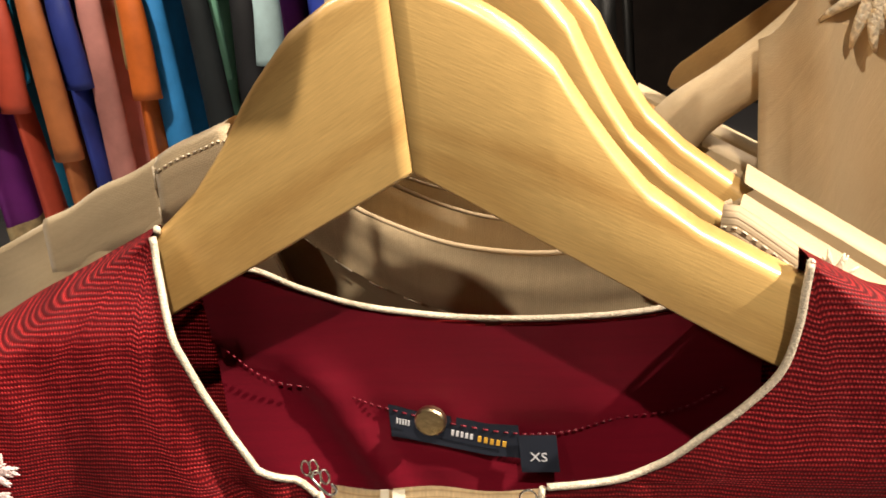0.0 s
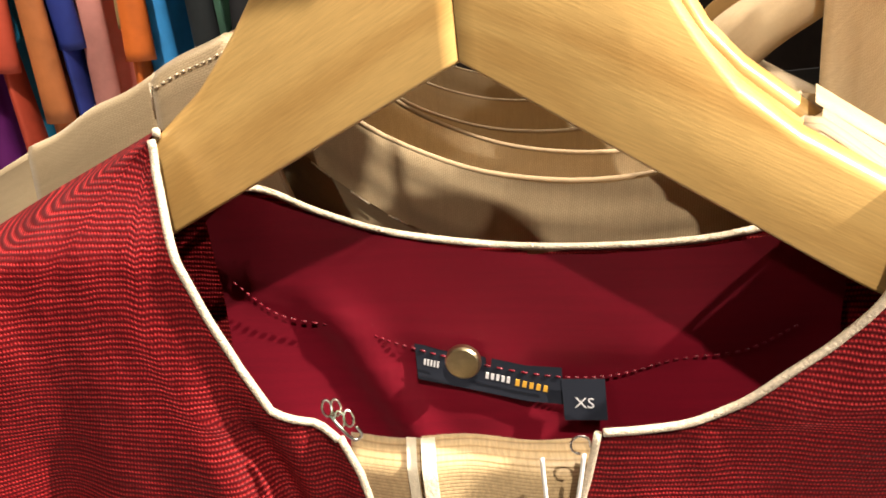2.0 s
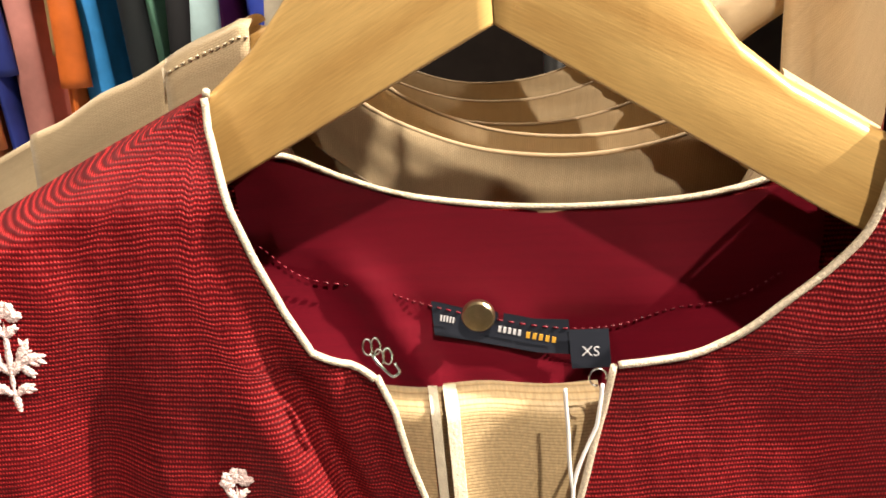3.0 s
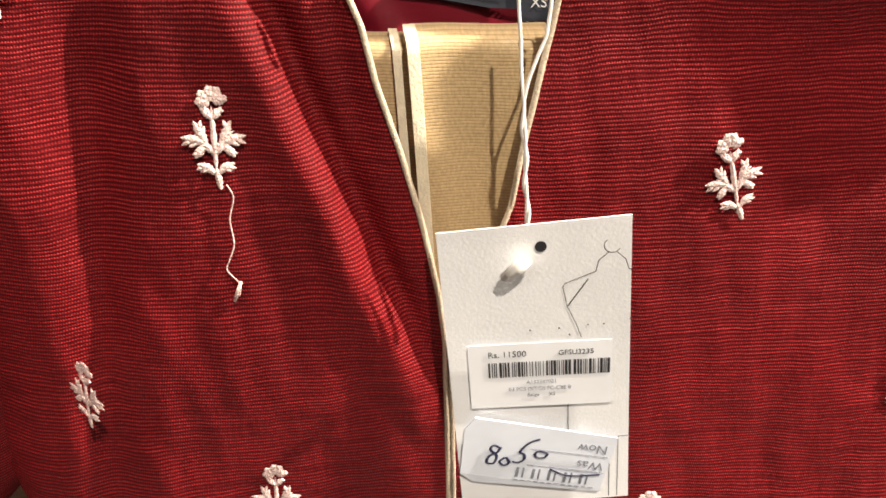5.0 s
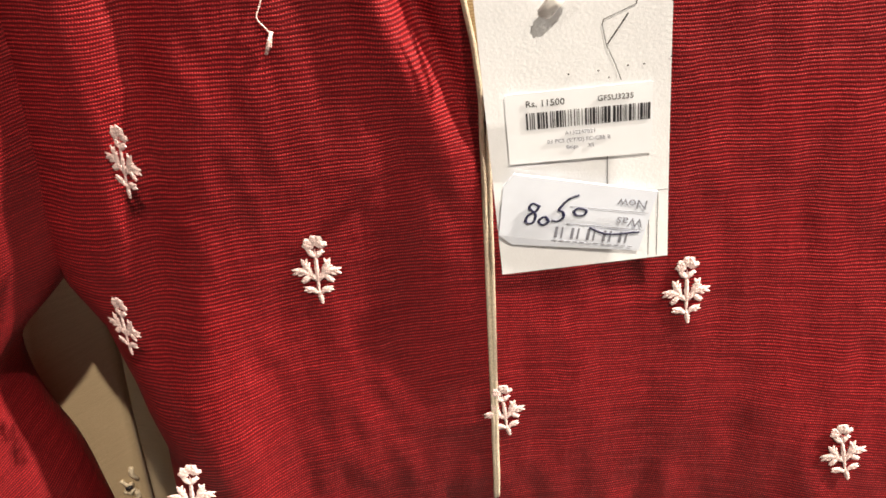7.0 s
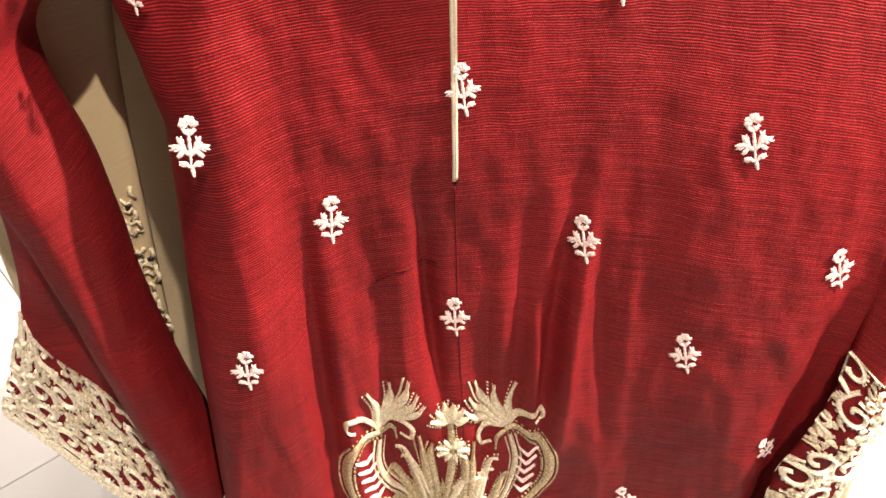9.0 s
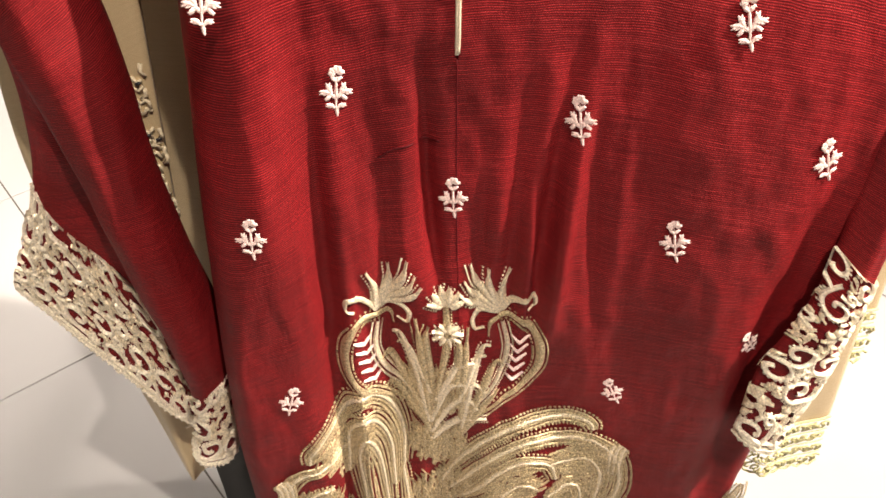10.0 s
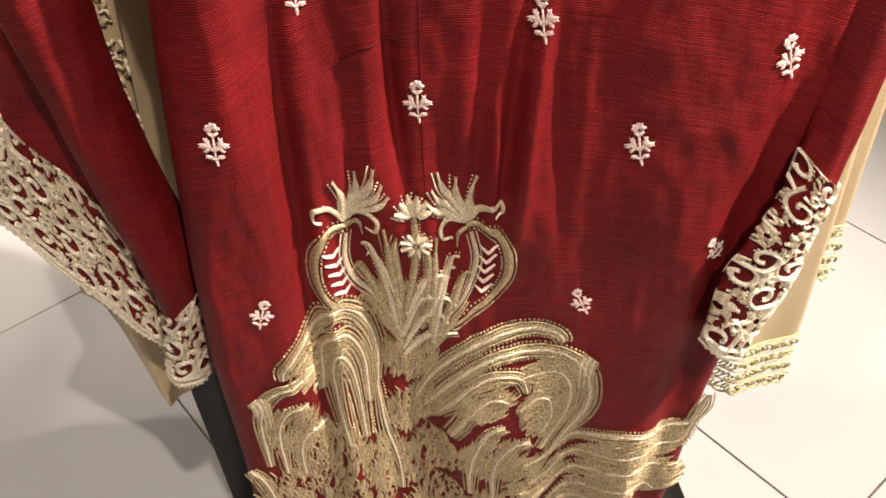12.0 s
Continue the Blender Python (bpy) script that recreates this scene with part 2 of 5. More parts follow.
LABEL_GOLD = mat("amber_label_thread", (0.75, 0.42, 0.05), 0.6, 0.0, 0.4, 0.1, 900)
WHITE_PLASTIC = mat("white_plastic", (0.75, 0.73, 0.70), 0.3, 0.0, 0.5, 0.05, 200)
BLACK_METAL = mat("black_powder_coat", (0.012, 0.011, 0.010), 0.5, 0.3, 0.4, 0.2, 200, 0.2, 900)
TILE = mat("pale_polished_tile", (0.42, 0.415, 0.43), 0.13, 0.0, 0.5, 0.07, 1.6)
GROUT = mat("grey_grout", (0.10, 0.09, 0.08), 0.8, 0.0, 0.3, 0.2, 60)
PAINT = mat("warm_white_paint", (0.62, 0.54, 0.44), 0.8, 0.0, 0.3, 0.05, 3, 0.1, 300)
PAINT_DARK = mat("dark_brown_panel", (0.05, 0.035, 0.028), 0.6, 0.0, 0.4, 0.15, 8, 0.1, 300)
CEIL = mat("ceiling_paint", (0.6, 0.57, 0.52), 0.85, 0.0, 0.3, 0.04, 3)


# ---------- helpers of this scene ----------
def table(pairs):
    xs, ys = zip(*sorted(pairs))
    return lambda v: float(np.interp(v, xs, ys))


def smooth(a, b, v):
    v = min(1.0, max(0.0, (v - a) / (b - a)))
    return v * v * (3 - 2 * v)


def bell(v, c, w):
    return math.exp(-(((v - c) / w) ** 2))


def root(name, place, label, category, group=""):
    ob = new(name)
    ob.empty_display_size = 0.02
    ob.matrix_world = place if isinstance(place, Matrix) else Matrix.Translation(place)
    return tagged(ob, label, category, group)


def attach(name, me, material, parent, label="", smooth_faces=True):
    me.materials.append(material)
    if smooth_faces:
        me.polygons.foreach_set("use_smooth", [True] * len(me.polygons))
    ob = new(name, me)
    if parent:
        ob.parent = parent
        # a thing's own pose; its parts lie in world places already
        ob.matrix_parent_inverse = Matrix.Identity(4) if parent.parent else parent.matrix_basis.inverted()
    if label:
        ob["label"] = label
    return ob


def part(name, bm, material, parent, label="", smooth_faces=True):
    """A bmesh in world places, linked as one mesh under its thing."""
    me = bpy.data.meshes.new(name)
    bm.to_mesh(me)
    bm.free()
    return attach(name, me, material, parent, label, smooth_faces)


def sheet(bm, rows, uvs=None, close=False):
    """A grid of points, row by row, as quads; uvs: the same grid of pairs."""
    lay = bm.loops.layers.uv.verify()
    vs = [[bm.verts.new(p) for p in row] for row in rows]
    for i in range(len(vs) - 1):
        n = len(vs[i])
        for j in range(n if close else n - 1):
            k = (j + 1) % n
            ids = ((i, j), (i, k), (i + 1, k), (i + 1, j))
            f = bm.faces.new([vs[a][b] for a, b in ids])
            if uvs:
                for loop, (a, b) in zip(f.loops, ids):
                    loop[lay].uv = uvs[a][b]
    return vs


def spline(points, n=8):
    """Catmull-Rom through points."""
    p = [Vector(q) for q in points]
    p = [2 * p[0] - p[1]] + p + [2 * p[-1] - p[-2]]
    out = []
    for i in range(1, len(p) - 2):
        for k in range(n):
            t = k / n
            a, b, c, d = p[i - 1 : i + 3]
            out.append(0.5 * ((2 * b) + (c - a) * t + (2 * a - 5 * b + 4 * c - d) * t * t + (3 * b - a - 3 * c + d) * t**3))
    return out + [p[-2]]


def tube(bm, path, radius, sides=8, flat=1.0):
    """A round cord along a path; radius may be a function of 0..1."""
    rad = radius if callable(radius) else (lambda s: radius)
    rows, up = [], Vector((0.13, 0.9, 0.31)).normalized()
    for i, p in enumerate(path):
        d = (path[min(i + 1, len(path) - 1)] - path[max(i - 1, 0)]).normalized()
        side = d.cross(up).normalized()
        over = side.cross(d).normalized()
        r = rad(i / max(1, len(path) - 1))
        rows.append([p + side * r * math.cos(a) + over * r * flat * math.sin(a) for a in (2 * math.pi * k / sides for k in range(sides))])
    vs = sheet(bm, rows, close=True)
    bm.faces.new(vs[0][::-1])
    bm.faces.new(vs[-1])


def box(bm, lo, hi, m=Matrix.Identity(4), bevel=0.0):
    lo, hi = Vector(lo), Vector(hi)
    made = bmesh.ops.create_cube(bm, size=1.0, matrix=m @ Matrix.Translation((lo + hi) / 2) @ Matrix.Diagonal((*(hi - lo), 1)))
    if bevel:
        edges = {e for v in made["verts"] for e in v.link_edges}
        bmesh.ops.bevel(bm, geom=list(edges), offset=bevel, segments=2, affect="EDGES")


def letters(text, size, m, material, parent, name="printed_text", thick=0.00004):
    cu = bpy.data.curves.new(name, "FONT")
    cu.body, cu.size, cu.extrude, cu.resolution_u = text, size, thick, 3
    ob = new(name, cu)
    me = bpy.data.meshes.new_from_object(ob.evaluated_get(bpy.context.evaluated_depsgraph_get()))
    bpy.data.objects.remove(ob)
    me.transform(m)
    return attach(name, me, material, parent, "", False)


# ---------- the room ----------
def build_room():
    bm = bmesh.new()
    box(bm, (-4.6, -3.2, -0.12), (4.6, 5.8, -0.004))
    floor = tagged(part("floor", bm, GROUT, None, "", False), "polished cream floor tiles with dark grout", "floor", kind="structure")
    for name, lo, hi, m in (
        ("wall_north", (-4.6, 5.8, 0), (4.6, 5.95, 3.1), PAINT_DARK),
        ("wall_south", (-4.6, -3.35, 0), (4.6, -3.2, 3.1), PAINT),
        ("wall_east", (4.6, -3.35, 0), (4.75, 5.95, 3.1), PAINT),
        ("wall_west", (-4.75, -3.35, 0), (-4.6, 5.95, 3.1), PAINT_DARK),
    ):
        bm = bmesh.new()
        box(bm, lo, hi)
        tagged(part(name, bm, m, None, "", False), "plain painted shop wall", "wall", kind="structure")
    bm = bmesh.new()
    box(bm, (-4.75, -3.35, 3.1), (4.75, 5.95, 3.2))
    tagged(part("ceiling", bm, CEIL, None, "", False), "plain pale shop ceiling", "ceiling", kind="structure")
    return floor


FLOOR = build_room()

# ---------- the red tunic: its shape ----------
OUT_L = table([(1.384, -0.067), (1.367, -0.105), (1.352, -0.137), (1.335, -0.172), (1.30, -0.186), (1.25, -0.194), (1.19, -0.200), (1.11, -0.202), (1.088, -0.198), (1.064, -0.186), (1.03, -0.179), (0.99, -0.174), (0.93, -0.181), (0.863, -0.190), (0.80, -0.197), (0.69, -0.206), (0.60, -0.212), (0.44, -0.214), (0.35, -0.218), (0.25, -0.222)])
OUT_R = table([(1.369, 0.115), (1.357, 0.133), (1.31, 0.235), (1.25, 0.245), (1.10, 0.262), (0.95, 0.280), (0.88, 0.276), (0.80, 0.272), (0.72, 0.262), (0.60, 0.256), (0.50, 0.244), (0.37, 0.236), (0.25, 0.222)])
IN_L = table([(1.384, -0.0655), (1.376, -0.0655), (1.355, -0.061), (1.341, -0.057), (1.324, -0.051), (1.311, -0.045), (1.306, -0.037), (1.302, -0.028), (1.29, -0.024), (1.271, -0.021), (1.247, -0.015), (1.22, -0.0095), (1.189, -0.0050), (1.166, -0.0038), (0.951, -0.0122), (0.947, -0.0112), (0.25, -0.030)])
IN_R = table([(1.369, 0.1135), (1.363, 0.1125), (1.351, 0.111), (1.338, 0.107), (1.327, 0.098), (1.318, 0.088), (1.307, 0.076), (1.302, 0.062), (1.300, 0.042), (1.285, 0.039), (1.266, 0.034), (1.25, 0.030), (1.224, 0.024), (1.20, 0.0135), (1.17, 0.0015), (1.15, -0.0006), (0.951, -0.0096), (0.947, -0.0108), (0.25, -0.029)])
BACK_L = table([(1.384, -0.0665), (1.376, -0.0705), (1.364, -0.064), (1.356, -0.049), (1.347, -0.034), (1.340, -0.016), (1.336, 0.003), (1.333, 0.028), (1.332, 0.03)])
BACK_R = table([(1.369, 0.1150), (1.360, 0.1190), (1.350, 0.1165), (1.344, 0.109), (1.337, 0.097), (1.334, 0.080), (1.3325, 0.05), (1.332, 0.03)])
HEM = 0.25


GATHERS = [(-0.125 + 0.0185 * k, 0.05 * math.sin(k * 2.1), 0.80 + 0.04 * math.sin(k * 1.7), (0.0042 if k % 2 else -0.0030) * (0.7 + 0.4 * math.sin(k * 2.9))) for k in range(13)]


def hanger_y(x):
    return 0.0278 - 0.215 * x


def drape(x, z):
    """Depth of the tunic's front at (x, z): a slightly turned sheet with its folds."""
    y = 0.008 - 0.09 * x
    low = smooth(1.02, 0.70, z)
    y -= 0.012 * smooth(1.1, 0.95, z) * smooth(0.0, 0.16, x)
    y -= 0.026 * smooth(1.10, 1.00, z) * smooth(-0.10, -0.148, x)
    y -= 0.004 * smooth(0.9, 0.75, z)
    y -= 0.009 * low * bell(x, -0.095 - 0.02 * (0.9 - z), 0.009)
    y += 0.006 * low * bell(x, -0.112 - 0.02 * (0.9 - z), 0.008)
    y += 0.008 * low * bell(x, -0.065, 0.012)
    y += 0.0035 * smooth(0.95, 0.8, z) * (math.sin(58 * x + 3 * math.sin(9 * z)) * bell(x, 0.0, 0.10))
    y += 0.011 * low * bell(x, 0.028 - 0.05 * (0.85 - z), 0.007) * bell(z, 0.82, 0.13)
    y += 0.011 * bell(x, 0.052 + 0.10 * (z - 0.85), 0.006) * bell(z, 0.81, 0.09)
    y -= 0.009 * bell(x, 0.064 + 0.10 * (z - 0.85), 0.006) * bell(z, 0.81, 0.10)
    y -= 0.006 * bell(x, 0.040 + 0.06 * (z - 0.85), 0.006) * bell(z, 0.80, 0.10)
    y += 0.008 * bell(x, -0.032, 0.006) * bell(z, 0.85, 0.08)
    y -= 0.010 * smooth(1.1, 0.8, z) * bell(x, 0.19, 0.06)
    y += 0.012 * low * bell(x, 0.245 - 0.10 * (0.9 - z), 0.018)
    # gathers under the placket
    for c, slope, top, depth in GATHERS:
        y += depth * bell(x, c + slope * (z - 0.85), 0.0048) * bell(z, top, 0.085)
    # crumpled cloth at the hip
    hip = bell(z, 0.80, 0.10) * bell(x, 0.19, 0.06)
    y += 0.0018 * hip * noise.noise((x * 55 + z * 20, z * 40, 5.0))
    # pull from the slit's head down across the breast
    c = -0.052 + 0.30 * (1.30 - z)
    y += 0.0085 * bell(x, c, 0.006) * smooth(1.13, 1.2, z) * smooth(1.33, 1.28, z)
    y -= 0.0045 * bell(x, c - 0.012, 0.009) * smooth(1.10, 1.2, z) * smooth(1.33, 1.28, z)
    y += 0.004 * bell(x, -0.033 + 0.12 * (1.30 - z), 0.005) * smooth(1.22, 1.27, z)
    # folds by the arm
    y += 0.008 * bell(x, -0.120 - 0.16 * (1.24 - z), 0.012) * smooth(1.0, 1.12, z) * smooth(1.33, 1.27, z)
    # the deep fold in the middle of the skirt
    d = smooth(0.62, 0.36, z)
    y += 0.026 * d * bell(x, -0.030 + 0.06 * (0.5 - z), 0.020)
    y -= 0.015 * d * bell(x, -0.085, 0.035) + 0.013 * d * bell(x, 0.055, 0.045)
    y -= 0.012 * d * bell(x, 0.17, 0.04)
    y += 0.010 * d * bell(x, -0.145, 0.02) + 0.014 * d * bell(x, 0.115, 0.022)
    y += 0.0036 * noise.noise((x * 24, z * 9, 0.3)) + 0.0011 * noise.noise((x * 90, z * 45, 3.1))
    # over the hanger's arms
    h = hanger_y(x) - 0.0125
    over_arm = smooth(1.27, 1.31, z) * smooth(0.05, 0.09, x)
    y += (min(y, h) - y) * over_arm
    peak = 1.384 if x < 0.02 else 1.369
    return y + (h - y) * smooth(peak - 0.03, peak - 0.001, z)


def back_y(x, z):
    top = smooth(1.22, 1.33, z)
    peak = 1.384 if x < 0.02 else 1.369
    crown = smooth(peak - 0.03, peak - 0.001, z)
    return 0.065 * smooth(-0.08, -0.16, x) * smooth(1.28, 1.15, z) * smooth(0.5, 0.8, z) + (1 - crown) * ((1 - top) * (0.055 - 0.11 * x) + top * (0.060 - 0.20 * x)) + crown * (hanger_y(x) + 0.0125) + 0.002 * noise.noise((x * 18, z * 9, 7.7))


def tunic_half(bm, side, z_rows, n_front=110, n_back=24):
    inner, outer, back_in = (IN_L, OUT_L, BACK_L) if side < 0 else (IN_R, OUT_R, BACK_R)
    rows, uvs, carry = [], [], [0.0] * (n_front + 1)
    for z in z_rows:
        xi, xo, xb = inner(z), outer(z), back_in(z) if z > 1.332 else 0.03
        r = min(0.022 + (0.055 * smooth(0.7, 0.95, z) * smooth(1.3, 1.2, z) if side < 0 else 0.0), 0.45 * abs(xo - xi) + 0.0005)
        row, uv = [], []
        for j in range(n_front + 1):
            s = j / n_front
            s = 1 - (1 - s) ** 1.35
            x = xi + (xo - xi) * s
            yf, yb = drape(x, z), back_y(x, z)
            d = min(1.0, abs(xo - x) / r)
            mid = 0.5 * (yf + yb)
            row.append((x, mid + (yf - mid) * math.sqrt(max(0.0, 1 - (1 - d) ** 2)), z))
            uv.append((x, z + 0.03 * (x - 0.03) ** 2 / 0.04 * smooth(1.2, 0.9, z) + 0.006 * math.sin(9 * x + 5 * z)))
        for j in range(1, n_back + 1):
            s = j / n_back
            x = xo + (xb - xo) * s
            yf, yb = drape(x, z), back_y(x, z)
            d = min(1.0, abs(xo - x) / r)
            mid = 0.5 * (yf + yb)
            peak = 1.384 if side < 0 else 1.369
            row.append((x, mid + (yb - mid) * math.sqrt(max(0.0, 1 - (1 - d) ** 2)), z - 0.014 * smooth(peak - 0.03, peak, z) * min(1.0, 4 * s)))
            uv.append((x, z))
        rows.append(row)
        uvs.append(uv)
    for i in range(1, len(rows)):
        for j in range(n_front + 1):
            step = math.hypot(rows[i][j][1] - rows[i - 1][j][1], rows[i][j][2] - rows[i - 1][j][2])
            a, q = uvs[i - 1][j], uvs[i][j]
            extra = step - (rows[i][j][2] - rows[i - 1][j][2])
            carry[j] += extra if rows[i][j][2] > 1.30 else 0.0
            uvs[i][j] = (q[0], q[1] + carry[j])
    if side > 0:
        rows, uvs = [r[::-1] for r in rows], [u[::-1] for u in uvs]
    sheet(bm, rows, uvs)


def over(x, z, lift=0.0012):
    return Vector((x, drape(x, z) - lift, z))


def tangent(x, z, turn=0.0, scale=1.0, lift=0.0008):
    """A pose lying on the tunic's front, its z up the cloth and its -y outward."""
    e = 0.006
    a = (over(x + e, z, 0) - over(x - e, z, 0)).normalized()
    c = (over(x, z + e, 0) - over(x, z - e, 0)).normalized()
    n = a.cross(c).normalized()
    c = n.cross(a) * -1
    if c.z < 0:
        c = -c
    m = Matrix((a, a.cross(c) * -1, c)).transposed().to_4x4()
    m = Matrix.Translation(over(x, z, lift)) @ m @ Matrix.Rotation(radians(turn), 4, "Y")
    return m @ Matrix.Scale(scale, 4)


def leaf(bm, base, tip, width, rise=0.0008, bend=0.0):
    """A padded satin-stitch leaf between two places of the plane (x, z)."""
    base, tip = Vector((base[0], 0, base[1])), Vector((tip[0], 0, tip[1]))
    d = tip - base
    n = Vector((-d.z, 0, d.x)).normalized()
    prof = ((0.0, 0.3), (0.1, 0.75), (0.2, 0.62), (0.3, 1.0), (0.4, 0.82), (0.5, 1.08), (0.6, 0.76), (0.7, 0.86), (0.8, 0.5), (0.9, 0.42), (1.0, 0.05))
    rows = []
    for s, w in prof:
        c = base + d * s + n * bend * math.sin(math.pi * s)
        rows.append([c + n * width * 0.5 * w * k + Vector((0, -rise * w * h - 0.0001, 0)) for k, h in ((-1, 0.1), (-0.5, 0.8), (0, 1), (0.5, 0.8), (1, 0.1))])
    sheet(bm, rows)


def flower_mesh():
    """One sprig about 33 mm high: blossom, stem, two trefoils and two low leaves."""
    bm = bmesh.new()
    rng = random.Random(12)

    def bit(base, tip, width, bend=0.0):
        leaf(bm, base, tip, width * rng.uniform(1.05, 1.3), 0.0007, bend)
        for q in (0.35, 0.6):
            c = (base[0] + (tip[0] - base[0]) * q, base[1] + (tip[1] - base[1]) * q)
            d = (tip[0] - base[0], tip[1] - base[1])
            w = rng.choice((-1, 1)) * 0.5
            leaf(bm, c, (c[0] + 0.3 * d[0] - w * d[1] * 0.55, c[1] + 0.3 * d[1] + w * d[0] * 0.55), width * 0.6, 0.0006)

    for a in (-84, -46, -10, 30, 70):
        r = radians(a)
        c = (0.0004, 0.0100)
        bit((c[0] + 0.0006 * math.sin(r), c[1] + 0.0006 * math.cos(r)), (c[0] + 0.0050 * math.sin(r), c[1] + 0.0056 * math.cos(r)), 0.0031)
    for s in (-1, 1):
        bit((0.0004, 0.0050), (0.0032 * s, 0.0088), 0.0022)
        bit((0.0018 * s, -0.0030), (0.0098 * s, -0.0004), 0.0026, 0.0006 * s)
        bit((0.0022 * s, -0.0026), (0.0056 * s, 0.0046), 0.0024)
        bit((0.0030 * s, -0.0030), (0.0060 * s, -0.0072), 0.0022)
        bit((0.0006 * s, -0.0122), (0.0058 * s, -0.0090), 0.0022, 0.0006 * s)
    leaf(bm, (0.0008, -0.0175), (0.0, -0.0100), 0.0022)
    leaf(bm, (0.0, -0.0105), (0.0002, 0.0095), 0.0019)
    for s in (-1, 1):
        bit((0.0, -0.0060), (0.0036 * s, -0.0016), 0.0020)
    me = bpy.data.meshes.new("flower_motif")
    bm.to_mesh(me)
    bm.free()
    return me


def ribbon(bm, pts, width, lift=0.001, rise=0.0016, taper=True, place=over):
    """A raised couched cord along control points (x, z) on the cloth."""
    line = spline([(p[0], 0, p[1]) for p in pts], 7)
    rows = []
    for i, p in enumerate(line):
        s = i / (len(line) - 1)
        d = (line[min(i + 1, len(line) - 1)] - line[max(i - 1, 0)])
        n = Vector((-d.z, 0, d.x)).normalized()
        w = width * 0.5 * ((0.35 + 0.65 * math.sin(math.pi * min(1, s * 1.15 + 0.12)) ** 0.6) if taper else 1)
        rows.append([place(p.x + n.x * w * k, p.z + n.z * w * k, lift + rise * h) for k, h in ((-1, -0.3), (-0.55, 0.75), (0, 1), (0.55, 0.75), (1, -0.3))])
    sheet(bm, rows)


def beads(bm, pts, size, off=0.0, lift=0.0014, place=over):
    """A row of small knots along control points (x, z), off to one side."""
    line = spline([(p[0], 0, p[1]) for p in pts], 12)
    gap = 0.0
    for a, b in zip(line, line[1:]):
        gap += (b - a).length
        if gap >= size * 1.05:
            gap = 0.0
            d = (b - a).normalized()
            c = Vector((b.x - d.z * off, 0, b.z + d.x * off))
            ring = [place(c.x + size * 0.5 * math.cos(k), c.z + size * 0.5 * math.sin(k), lift - 0.001) for k in (0.3, 1.35, 2.4, 3.44, 4.5, 5.54)]
            vs = [bm.verts.new(p) for p in ring]
            top = bm.verts.new(place(c.x, c.z, lift + size * 0.45))
            for i in range(6):
                bm.faces.new((vs[i], vs[(i + 1) % 6], top))


